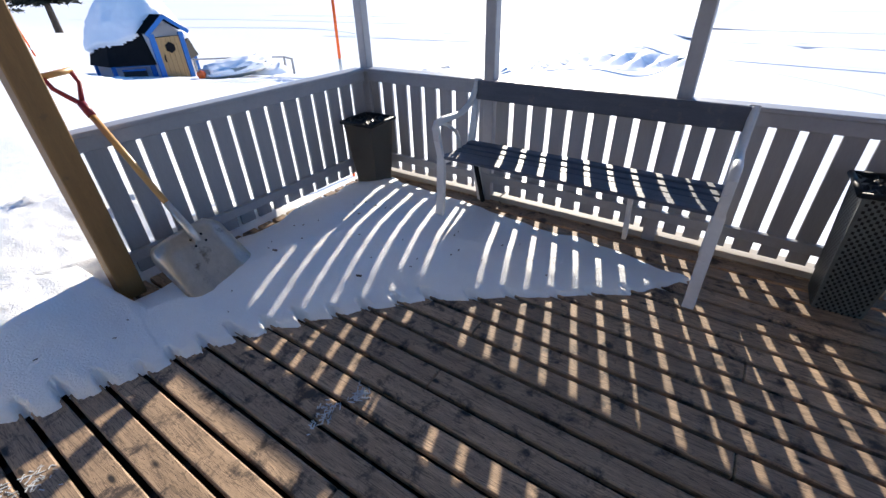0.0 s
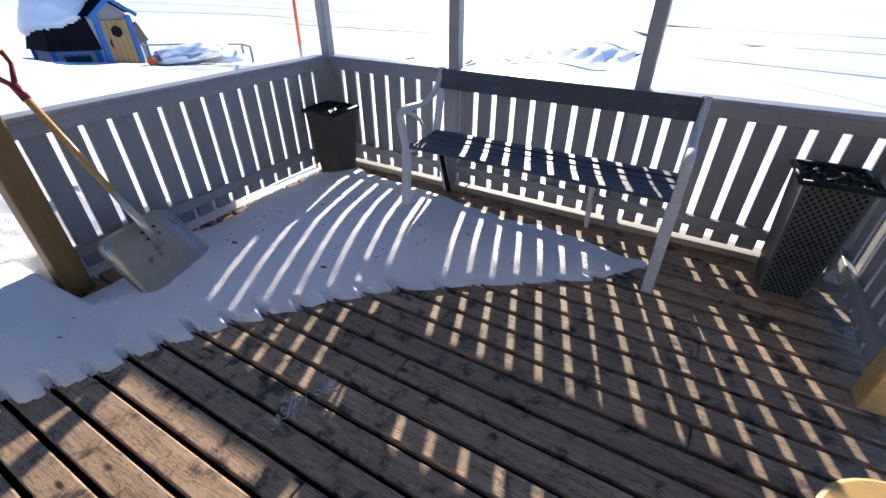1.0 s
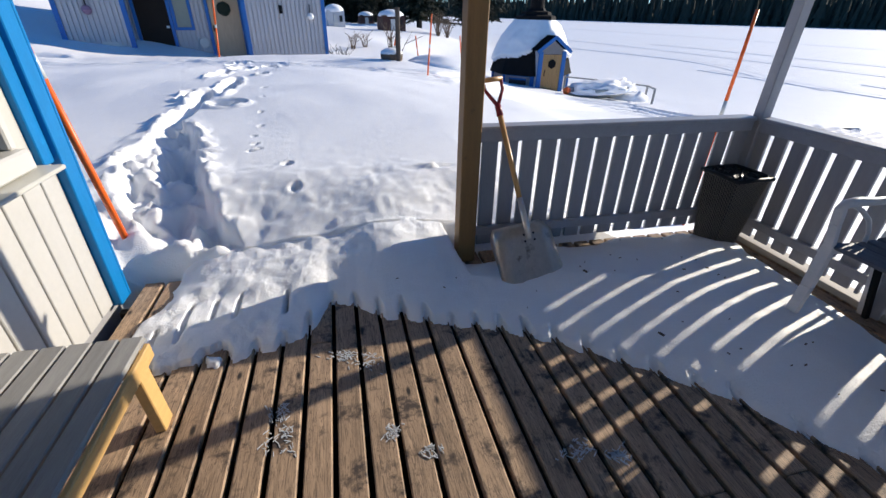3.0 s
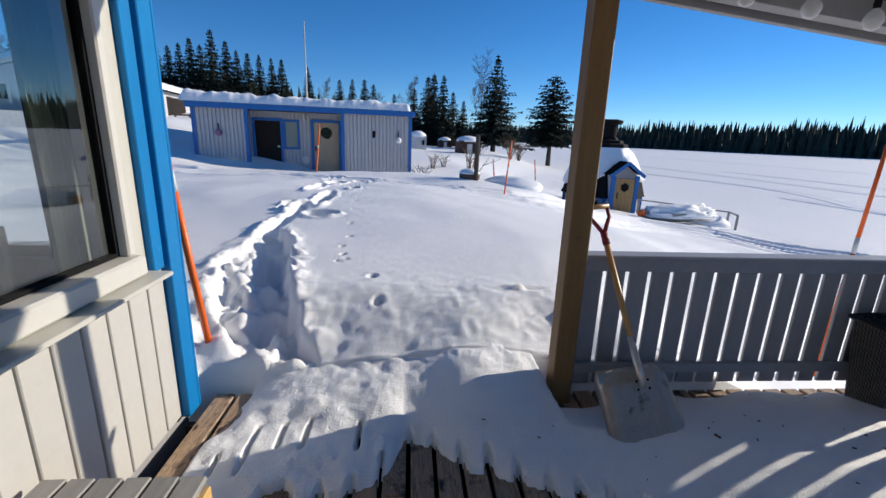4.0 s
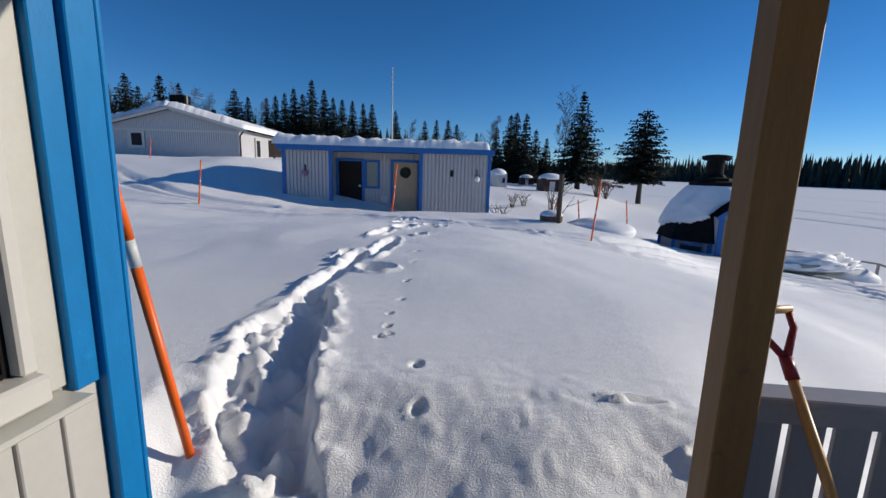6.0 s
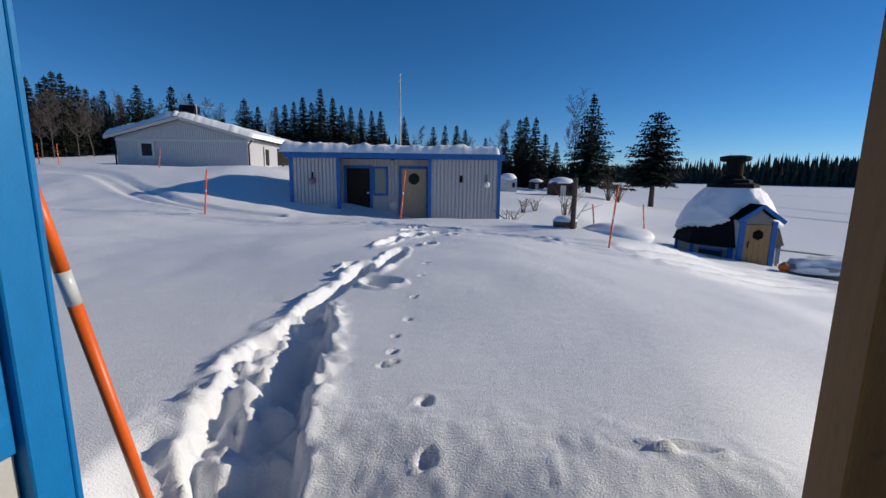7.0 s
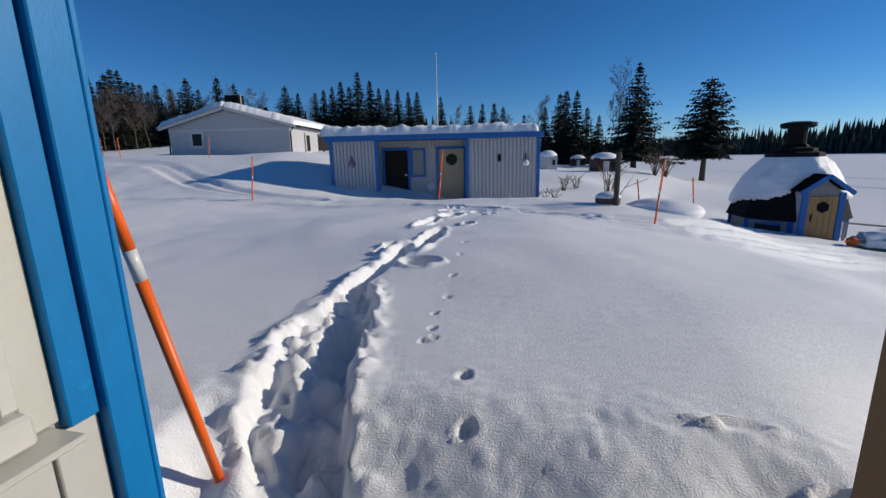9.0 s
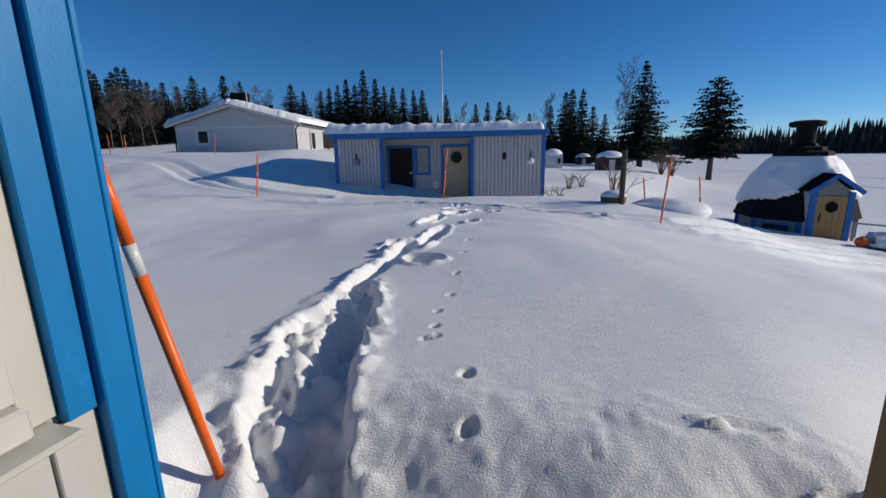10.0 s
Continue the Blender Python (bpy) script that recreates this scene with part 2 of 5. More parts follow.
def thing(name, label, category, group="", kind="", at=None):
    ob = new(name)
    ob.empty_display_size = 0.1
    if at is not None:
        ob.matrix_basis = at
    return tagged(ob, label, category, group, kind)


def box(x0, x1, y0, y1, z0, z1, bevel=0.0, m=None, bm=None):
    own = bmesh.new()
    bmesh.ops.create_cube(own, size=1.0)
    for v in own.verts:
        v.co = Vector((x0 + (v.co.x + 0.5) * (x1 - x0), y0 + (v.co.y + 0.5) * (y1 - y0), z0 + (v.co.z + 0.5) * (z1 - z0)))
    if bevel:
        bmesh.ops.bevel(own, geom=own.edges[:], offset=bevel, segments=1, affect="EDGES")
    if m is not None:
        own.transform(m)
    if bm is None:
        return own
    return join(bm, own)


def join(bm, other):
    tmp = bpy.data.meshes.new("tmp")
    other.to_mesh(tmp)
    other.free()
    bm.from_mesh(tmp)
    bpy.data.meshes.remove(tmp)
    return bm


def beam(a, b, w, h, bevel=0.0, up=(0, 0, 1), bm=None):
    """A bar of width w and height h from a to b."""
    a, b = Vector(a), Vector(b)
    d = b - a
    y = d.normalized()
    x = y.cross(Vector(up))
    x = x.normalized() if x.length > 1e-4 else Vector((1, 0, 0))
    z = x.cross(y)
    m = Matrix((x, y, z)).transposed().to_4x4()
    m.translation = a
    return box(-w / 2, w / 2, 0, d.length, -h / 2, h / 2, bevel, m, bm)


def tube(points, radii, n=10, bm=None, caps=True, flat=1.0):
    """A round bar through the points; flat squashes it along its own second axis."""
    own = bmesh.new() if bm is None else bm
    pts = [Vector(p) for p in points]
    rings = []
    side = None
    for i, p in enumerate(pts):
        d = (pts[min(i + 1, len(pts) - 1)] - pts[max(i - 1, 0)]).normalized()
        if side is None:
            side = d.cross(Vector((0, 0, 1)) if abs(d.z) < 0.95 else Vector((1, 0, 0))).normalized()
        side = (side - d * side.dot(d)).normalized()
        up = side.cross(d)
        r = radii[i] if isinstance(radii, (list, tuple)) else radii
        rings.append([own.verts.new(p + side * (r * math.cos(2 * math.pi * k / n)) + up * (r * flat * math.sin(2 * math.pi * k / n))) for k in range(n)])
    for u, v in zip(rings, rings[1:]):
        for k in range(n):
            own.faces.new((u[k], u[(k + 1) % n], v[(k + 1) % n], v[k]))
    if caps:
        own.faces.new(rings[0][::-1])
        own.faces.new(rings[-1])
    return own


def lathe(profile, n=24, bm=None, m=None, square=0.0):
    own = bmesh.new()
    rings = []
    for r, z in profile:
        ring = []
        for k in range(n):
            a = 2 * math.pi * (k + 0.5) / n
            c, s = math.cos(a), math.sin(a)
            q = 1.0
            if square:
                q = 1 / max(abs(c), abs(s)) * square + (1 - square)
            ring.append(own.verts.new((r * c * q, r * s * q, z)))
        rings.append(ring)
    for u, v in zip(rings, rings[1:]):
        for k in range(n):
            own.faces.new((u[k], u[(k + 1) % n], v[(k + 1) % n], v[k]))
    own.faces.new(rings[0][::-1])
    own.faces.new(rings[-1])
    if m is not None:
        own.transform(m)
    if bm is None:
        return own
    return join(bm, own)


def lattice(x, y, seed=0):
    """Smooth value noise in -1..1 for arrays."""
    xi, yi = np.floor(x).astype(np.int64), np.floor(y).astype(np.int64)
    fx, fy = x - xi, y - yi
    fx, fy = fx * fx * (3 - 2 * fx), fy * fy * (3 - 2 * fy)

    def h(a, b):
        n = (a * 374761393 + b * 668265263 + seed * 974634777) & 0xFFFFFFFF
        n = ((n ^ (n >> 13)) * 1274126177) & 0xFFFFFFFF
        return ((n ^ (n >> 16)) & 0xFFFF) / 32767.5 - 1.0

    return (h(xi, yi) * (1 - fx) + h(xi + 1, yi) * fx) * (1 - fy) + (h(xi, yi + 1) * (1 - fx) + h(xi + 1, yi + 1) * fx) * fy


def fbm(x, y, seed=0, octaves=3):
    return sum(lattice(x * 2**k, y * 2**k, seed + k) * 0.5**k for k in range(octaves))


def ss(a, b, v):
    t = np.clip((v - a) / (b - a), 0, 1)
    return t * t * (3 - 2 * t)


def sheet(name, xs, ys, z, material, keep=None, parent=None):
    """A height field over the grid xs by ys as one smooth mesh."""
    ny, nx = z.shape
    gx, gy = np.meshgrid(xs, ys)
    verts = np.stack([gx, gy, z], -1).reshape(-1, 3)
    i = np.arange(ny * nx).reshape(ny, nx)
    quads = np.stack([i[:-1, :-1], i[:-1, 1:], i[1:, 1:], i[1:, :-1]], -1).reshape(-1, 4)
    if keep is not None:
        k = (keep[:-1, :-1] | keep[:-1, 1:] | keep[1:, 1:] | keep[1:, :-1]).ravel()
        quads = quads[k]
        used = np.unique(quads)
        remap = np.full(len(verts), -1)
        remap[used] = np.arange(len(used))
        verts, quads = verts[used], remap[quads]
    me = bpy.data.meshes.new(name)
    me.from_pydata(verts.tolist(), [], quads.tolist())
    me.materials.append(material)
    me.shade_smooth()
    ob = new(name, me)
    if parent:
        ob.parent = parent
    return ob


def polyline_far(x, y, pts):
    """Distance of arrays to a polyline, and the way along it in 0..1."""
    best, along = np.full(x.shape, 1e9), np.zeros(x.shape)
    n = len(pts) - 1
    for k in range(n):
        (ax, ay), (bx, by) = pts[k], pts[k + 1]
        dx, dy = bx - ax, by - ay
        t = np.clip(((x - ax) * dx + (y - ay) * dy) / (dx * dx + dy * dy), 0, 1)
        d = np.hypot(x - ax - t * dx, y - ay - t * dy)
        along = np.where(d < best, (k + t) / n, along)
        best = np.minimum(best, d)
    return best, along


# ---- the ground: one sheet of snow to the horizon ----
WALL_X, DECK_Y, RAIL_X, DECK_S = -1.40, 3.50, 3.275, -0.60
_tx = np.arange(-90, 90, 0.25)
_tz = np.interp(_tx, [-60, -20, -9, -4, -1, 1, 2.5, 4.3, 6, 9, 12, 18, 24], [0.9, 0.75, 0.5, 0.42, 0.45, 0.42, 0.28, -0.08, -0.78, -1.28, -1.55, -1.75, -1.8])
_ker = np.exp(-0.5 * (np.arange(-8, 9) / 3.5) ** 2)
_tz = np.convolve(np.pad(_tz, 8, mode="edge"), _ker / _ker.sum(), mode="valid")
TR_Y = [3.40, 3.56, 3.78, 4.03, 4.35, 4.86, 5.40, 5.77, 6.10]
TR_L = [-1.05, -1.13, -1.31, -1.48, -1.68, -1.79, -1.81, -1.79, -1.74]
TR_R = [-0.60, -0.63, -0.77, -0.93, -1.05, -1.19, -1.33, -1.48, -1.66]
GROOVE = [(-1.70, 5.85), (-1.64, 6.5), (-1.60, 7.2)]
PITS = [(-1.43, 5.05, 0.15, 0.52, 16, 0.22), (-1.52, 4.30, 0.13, 0.22, 20, 0.07)]
LUMPS = [(-1.41, 4.36, 0.09, 0.10), (-1.30, 4.50, 0.08, 0.12), (-1.53, 4.82, 0.06, 0.14), (-1.50, 4.62, 0.07, 0.10), (-1.20, 4.22, 0.06, 0.06), (-1.30, 4.05, 0.07, 0.07),
         (-1.02, 3.88, 0.055, 0.17), (-0.98, 3.76, 0.06, 0.12), (-1.06, 3.66, 0.09, 0.09), (-1.56, 4.02, 0.09, 0.05), (-1.36, 3.74, 0.10, 0.07), (-0.80, 4.12, 0.06, 0.03)]
STEPS = [(-1.27, 6.64, 0.20, 0.13, 0.20), (-1.42, 7.75, 0.13, 0.55, 0.24), (-1.85, 7.2, 0.10, 0.24, 0.12), (-1.87, 9.3, 0.12, 0.62, 0.24), (-1.15, 8.9, 0.10, 0.16, 0.12),
         (-1.70, 10.4, 0.2, 0.4, 0.26), (-2.0, 11.7, 0.2, 0.4, 0.25), (-2.1, 13.0, 0.2, 0.4, 0.25), (-1.3, 11.2, 0.14, 0.2, 0.12), (-0.95, 10.6, 0.10, 0.18, 0.10),
         (0.98, 4.40, 0.16, 0.035, 0.02), (1.22, 4.05, 0.09, 0.05, 0.04)]
PAWS = [(-0.32, 4.15), (-0.40, 4.56), (-0.76, 4.95), (-0.70, 5.0), (-0.75, 5.15), (-0.79, 5.42), (-0.78, 5.77), (-0.82, 6.29), (-0.91, 7.49), (-0.87, 6.9)]
RUTS = [(-40, 12.6), (-14, 13.4), (-8.7, 13.9), (-5.8, 13.8), (-3.6, 13.9), (-1.4, 12.8), (1.2, 11.4), (3.0, 11.6), (5.0, 13.0), (6.6, 14.2), (8.6, 15.1), (10.7, 15.1), (12.8, 13.8), (14.2, 13.0), (18, 10.5), (30, 2), (44, -8)]

SLED = [(-24.4, 21.53), (-21.64, 21.01), (-18.52, 20.1), (-14.58, 17.6), (-11.64, 16.03), (-9.51, 15.38), (-7.5, 15.28)]


def ground(x, y, fine=True):
    shift = 6 * ss(26, 44, y)
    z = np.interp(x - shift, _tx, _tz)
    z = z + 1.45 * ss(13, 25, y) * ss(-3, -14, x) + 2.2 * ss(26, 60, y) * ss(4, -20, x)
    z = z - 0.75 * np.exp(-((y - 20.5) / 3.2) ** 2) * ss(-7, -1, x) * ss(9, 3, x)
    z = z - 0.30 * np.exp(-((y - 18.5) / 2.2) ** 2) * ss(-13, -9, x) * ss(-1, -6, x)
    z = z + 0.17 * np.exp(-((y - 8.8) / 2.8) ** 2 - ((x + 0.5) / 4) ** 2)
    z = z + (0.16 * fbm(x / 7.0, y / 7.0, 3) + 0.03 * fbm(x / 1.7, y / 1.7, 7)) * ss(4, 8, y) * ss(60, 20, np.abs(x) + np.abs(y - 10)) * ss(17, 11, x)
    z = z + 0.02 * fbm(x / 3, y / 3, 13) * ss(17, 11, x)
    z = z - 0.17 * np.exp(-((x - 3.0) / 2.3) ** 2 - ((y - 11.4) / 2.2) ** 2)
    if fine:
        d, a = polyline_far(x, y, RUTS)
        rough = 0.6 + 0.8 * np.abs(lattice(x * 3.1, y * 3.1, 5)) + 0.4 * lattice(x * 8, y * 8, 6)
        east = ss(0.5, 3.0, x)
        z = z - 0.17 * east * (np.exp(-(d / 0.14) ** 2) + np.exp(-((d - 0.70) / 0.14) ** 2)) + 0.12 * east * (np.exp(-((d - 0.35) / 0.14) ** 2) + np.exp(-((d - 1.0) / 0.16) ** 2)) * (0.7 + 0.3 * rough)
        z = z - 0.06 * (1 - east) * np.exp(-(d / 0.20) ** 2) + 0.05 * (1 - east) * np.exp(-((d - 0.36) / 0.13) ** 2) * rough
        d, a = polyline_far(x, y, SLED)
        z = z - 0.12 * np.exp(-((d - 0.30) / 0.16) ** 2) + 0.05 * np.exp(-((d - 0.62) / 0.16) ** 2) * rough
    # beside the deck
    z = np.where(y < 7, z - 0.42 * ss(6.5, 4.2, y) * ss(1.2, 3.0, x), z)
    near = ss(4.42, 3.52, y) * ss(2.0, 1.0, x) * ss(-1.85, -1.40, x)
    z = z * (1 - near) + near * ((0.115 + 0.10 * ss(-0.9, 0.5, x) + 0.05 * np.exp(-((x - 0.38) / 0.36) ** 2)) * (0.97 - 0.14 * ss(0.2, 1.0, x)) + 0.022)
    if fine:
        crumb = ss(4.9, 3.9, y) * ss(-2.3, -1.6, x) * ss(2.0, 1.0, x)
        z = z + crumb * (0.016 * fbm(x * 3.0, y * 3.0, 21, 4) + 0.012 * np.abs(fbm(x * 10, y * 10, 31, 4)))
        wx = x + 0.05 * fbm(x * 6, y * 6, 41, 5)
        d = np.minimum(wx - np.interp(y, TR_Y, TR_L), np.interp(y, TR_Y, TR_R) - wx) * ss(6.25, 5.95, y) - 0.2 * ss(5.95, 6.25, y)
        mid = 0.5 * (np.interp(y, TR_Y, TR_L) + np.interp(y, TR_Y, TR_R))
        z = z - (0.10 + 0.13 * ss(mid - 0.16, mid + 0.04, wx) - 0.03 * ss(5.2, 6.0, y)) * ss(-0.02, 0.05, d) * ss(3.5, 3.9, y)
        z = z + 0.030 * fbm(x * 15, y * 15, 65, 4) * np.exp(-(d / 0.10) ** 2) * ss(3.6, 3.9, y)
        rim = ss(-0.22, -0.02, d) * ss(0.03, -0.01, d) * ss(3.6, 3.9, y)
        z = z + rim * (0.02 + 0.02 * np.maximum(0, fbm(x * 7, y * 7, 61, 4)) + 0.03 * np.maximum(0, fbm(x * 16, y * 16, 63, 3)))
        z = z + ss(0.0, 0.08, d) * (0.085 * np.abs(fbm(x * 5.5, y * 5.5, 71, 4)) + 0.03 * fbm(x * 14, y * 14, 73, 3))
        for px, py, rx, ry, turn, dp in PITS:
            c, n = math.cos(math.radians(turn)), math.sin(math.radians(turn))
            u, v = (x - px) * c + (y - py) * n, (y - py) * c - (x - px) * n
            z = z - dp * ss(1.15, 0.7, np.hypot((u + 0.02 * fbm(x * 8, y * 8, 75)) / rx, v / ry))
        for px, py, r, h in LUMPS:
            z = z + h * np.exp(-(np.hypot(x - px + 0.02 * lattice(x * 13, y * 13, 77), y - py + 0.02 * lattice(x * 13, y * 13, 78)) / r) ** 2.6)
        d, a = polyline_far(x, y, GROOVE)
        z = z - 0.15 * ss(0.09, 0.03, d) + 0.05 * np.exp(-((d - 0.14) / 0.05) ** 2) * (1 + lattice(x * 9, y * 9, 79)) * (x < -1.6)
        for px, py, rx, ry, dp in STEPS:
            q = np.hypot((x - px + 0.03 * lattice(x * 8, y * 8, 81)) / rx, (y - py) / ry)
            z = z - dp * ss(1.1, 0.75, q) + 0.03 * np.exp(-((q - 1.25) / 0.18) ** 2) * (1 + lattice(x * 9, y * 9, 91))
        for px, py in PAWS:
            wide = 0.038 if py < 4.7 else 0.026
            q = np.hypot((x - px + 0.012 * lattice(x * 30, y * 30, 85)) / wide, (y - py) / (wide * 1.4))
            z = z - (0.06 if py < 4.7 else 0.035) * ss(1.2, 0.5, q) + 0.008 * np.exp(-((q - 1.5) / 0.3) ** 2)
        z = z + 0.0015 * lattice(x * 14, y * 14, 99) * ss(9, 5, y)
        z = z + 0.010 * np.exp(-((y - 4.40 - 0.12 * lattice(x * 1.5, y * 0, 87)) / 0.05) ** 2) * ss(-0.1, 0.4, x) * ss(2.2, 1.6, x) * lattice(x * 16, y * 16, 88)
    z = z - 0.22 * ss(3.61, 3.53, y) * ss(0.95, 0.80, x) * ss(-1.5, -1.3, x)
    # under the house and the deck
    inside = (x > -9.5) & (x < 3.42) & (y < 3.50) & (y > -3.0)
    return np.where(inside, -0.45, z)


def steps_out(start, first, grow, end):
    out, d = [start], first
    while out[-1] < end:
        out.append(out[-1] + d)
        d *= grow
    return out


_x = np.array(sorted([-v for v in steps_out(2.7, 0.06, 1.014, 20)] + [-v for v in steps_out(20.6, 0.5, 1.09, 1500)] + list(np.arange(-2.66, 1.4, 0.025)) + steps_out(1.42, 0.05, 1.010, 15) + steps_out(15.4, 0.35, 1.09, 1500)))
_y = np.array(sorted([-v for v in steps_out(0.5, 0.6, 1.25, 900)] + [0.5, 1.5, 2.5, 3.0, 3.3, 3.48] + list(np.arange(3.505, 8.0, 0.027)) + steps_out(8.04, 0.045, 1.009, 17) + steps_out(17.2, 0.16, 1.03, 24) + steps_out(24.5, 0.5, 1.09, 1500)))
_gx, _gy = np.meshgrid(_x, _y)
GROUND_X, GROUND_Y, GROUND_Z = _x, _y, ground(_gx, _gy)
tagged(sheet("ground", _x, _y, GROUND_Z, M_SNOW), "deep sunlit snow field with a trodden trench and footprints", "snow", kind="structure")


def gz(x, y):
    return float(ground(np.array([float(x)]), np.array([float(y)]), False)[0])


def sheet_z(x, y):
    """The height of the ground as it is built, between its grid points."""
    i = min(max(int(np.searchsorted(GROUND_X, x)) - 1, 0), len(GROUND_X) - 2)
    j = min(max(int(np.searchsorted(GROUND_Y, y)) - 1, 0), len(GROUND_Y) - 2)
    u = (x - GROUND_X[i]) / (GROUND_X[i + 1] - GROUND_X[i])
    v = (y - GROUND_Y[j]) / (GROUND_Y[j + 1] - GROUND_Y[j])
    g = GROUND_Z
    return float((g[j, i] * (1 - u) + g[j, i + 1] * u) * (1 - v) + (g[j + 1, i] * (1 - u) + g[j + 1, i + 1] * u) * v)


# ---- the deck ----
PITCH, GAP, G0 = 0.1385, 0.024, -1.3165
deck = tagged(thing("floor", "weathered brown timber deck with open joints", "deck"), kind="structure")
GAPS = [G0 + PITCH * i for i in range(35)]


def snow_edge(x):
    """Where the drift on the deck begins, board by board, with a notch over each open joint."""
    y = np.interp(x, [-1.4, -0.8, -0.44, -0.2, -0.1, 0.0, 0.25, 0.64, 1.03, 1.33, 1.6, 1.85, 2.13, 2.53, 2.92, 3.1],
                  [2.50, 2.52, 2.61, 2.72, 2.98, 2.98, 2.78, 2.64, 2.45, 2.24, 2.02, 1.76, 1.37, 0.78, 0.50, 0.60])
    return y


def drift(x, y):
    ph = np.abs(((x - G0) / PITCH) % 1.0 - 0.0)
    ph = np.minimum(ph, 1 - ph)
    notch = 0.095 * ss(0.27, 0.05, ph) * (1 + 0.5 * lattice(np.floor((x - G0) / PITCH + 0.5) * 3.1, x * 0, 5)) * ss(2.9, 2.4, x)
    d0 = (y - snow_edge(x) + 0.025 * lattice(x * 11, y * 5, 17)) * 0.75
    d1 = d0 - notch * 0.75
    d2 = np.interp(y, [0.4, 0.6, 1.2, 2.1, 3.2, 3.5], [2.86, 2.90, 2.98, 3.06, 3.20, 3.24]) - x + 0.03 * lattice(x * 7, y * 7, 19)
    d2 = np.minimum(d2, 3.30 + 0.12 * ss(1.0, 1.35, x) - y + 1.8 * ss(0.86, 0.70, x) + 0.035 * lattice(x * 5, y * 3, 59))
    d2 = np.minimum(d2, x + 1.20 - 0.10 * ss(2.9, 3.3, y) + 0.05 * lattice(x * 6, y * 6, 37))
    slit = ss(0.10, 0.05, ph) * ss(0.05, -0.05, x) * ss(3.2, 3.05, y) * ss(2.70, 2.85, y) * (lattice(x * 9, y * 6, 47) > 0.1)
    d1 = d1 - 0.6 * slit - 0.25 * ss(0.0, -0.2, x) * ss(3.1, 2.8, y) * np.maximum(0, fbm(x * 6, y * 6, 53) - 0.35)
    d = np.minimum(d1, d2)
    dd = np.maximum(np.minimum(d0, d2), 0)
    top = 0.125 + 0.025 * ss(1.0, 1.5, x) + 0.05 * np.exp(-((x - 0.38) / 0.36) ** 2 - ((y - 3.35) / 0.4) ** 2) + 0.03 * np.exp(-((x - 1.9) / 0.6) ** 2 - ((y - 2.6) / 0.6) ** 2)
    top = top - 0.075 * ss(1.8, 2.8, x) * ss(2.4, 1.2, y) - 0.085 * ss(0.3, -0.8, x) - 0.03 * ss(3.1, 3.45, y) * ss(0.9, 1.1, x)
    yard = 0.12 + 0.10 * ss(-0.9, 0.5, x) + 0.05 * np.exp(-((x - 0.38) / 0.36) ** 2)
    w = ss(2.95, 3.55, y) * ss(1.0, 0.75, x)
    top = top * (1 - w) + (yard - 0.005) * w
    d = np.maximum(d, -0.05)
    z = (top * (1 - np.exp(-dd / (0.20 + 0.22 * ss(0.2, 1.0, x)))) + 0.020 * ss(0.0, 0.03, dd)) * np.sqrt(ss(-0.002, 0.018, d)) - 0.02 * (d <= 0) - 0.15 * ss(3.70, 3.85, y)
    z = z + (0.010 * fbm(x * 3, y * 3, 23) + 0.012 * np.maximum(ss(0.2, -0.4, x), ss(0.9, 0.6, x) * ss(3.25, 3.5, y)) * fbm(x * 8, y * 8, 29, 4)) * (d > 0.0)
    return z, d


# ---- house wall beside the deck ----
def house_wall():
    w = tagged(thing("wall_house", "white board-clad house wall with blue trim", "wall"), kind="structure")
    b = box(-1.60, WALL_X - 0.022, -3.0, 3.36, -0.3, 0.95)
    box(-1.60, WALL_X - 0.022, 3.065, 3.36, 0.95, 3.0, 0, None, b)
    box(-1.60, WALL_X - 0.022, -3.0, -0.3, 0.95, 3.0, 0, None, b)
    box(-1.60, WALL_X - 0.022, -0.3, 3.065, 2.35, 3.0, 0, None, b)
    part("backing", b, M_GREY, w)
    step = 0.150
    data = None
    for i in range(20):
        y1 = 3.259 - i * step
        high = 0.925 if y1 > -0.25 else 2.9
        if i == 0 or high == 2.9 and data[1] != 2.9:
            bm = box(-0.022, 0.0, -step + 0.012, 0, 0.015, high, 0.004)
            ob = part("board", bm, M_WHITE, w)
            data = (ob.data, high)
        else:
            ob = new("board", data[0])
            ob.parent = w
        ob.location = (WALL_X, y1, 0)
    part("corner_board", box(WALL_X - 0.03, WALL_X + 0.045, 3.264, 3.378, 0.0, 3.0, 0.005), M_BLUE, w, "glossy bright blue corner board")
    part("corner_board", box(-1.62, WALL_X + 0.045, 3.380, 3.402, 0.0, 3.0, 0.004), M_BLUE, w, "glossy bright blue corner board")
    part("trim_board", box(WALL_X - 0.03, WALL_X + 0.022, 3.162, 3.253, 0.93, 3.0, 0.005), M_BLUE, w, "glossy bright blue window trim")
    for x0, x1, z0, z1 in ((-9.4, -1.60, -0.3, 0.98), (-9.4, -1.60, 2.40, 3.2), (-9.4, -4.9, 0.98, 2.40), (-1.68, -1.60, 0.98, 2.40)):
        part("end_wall", box(x0, x1, 3.2, 3.376, z0, z1), M_SHEDW, w)
    part("north_wall", box(-9.4, -1.60, -3.0, -2.8, -0.3, 3.2), M_SHEDW, w)


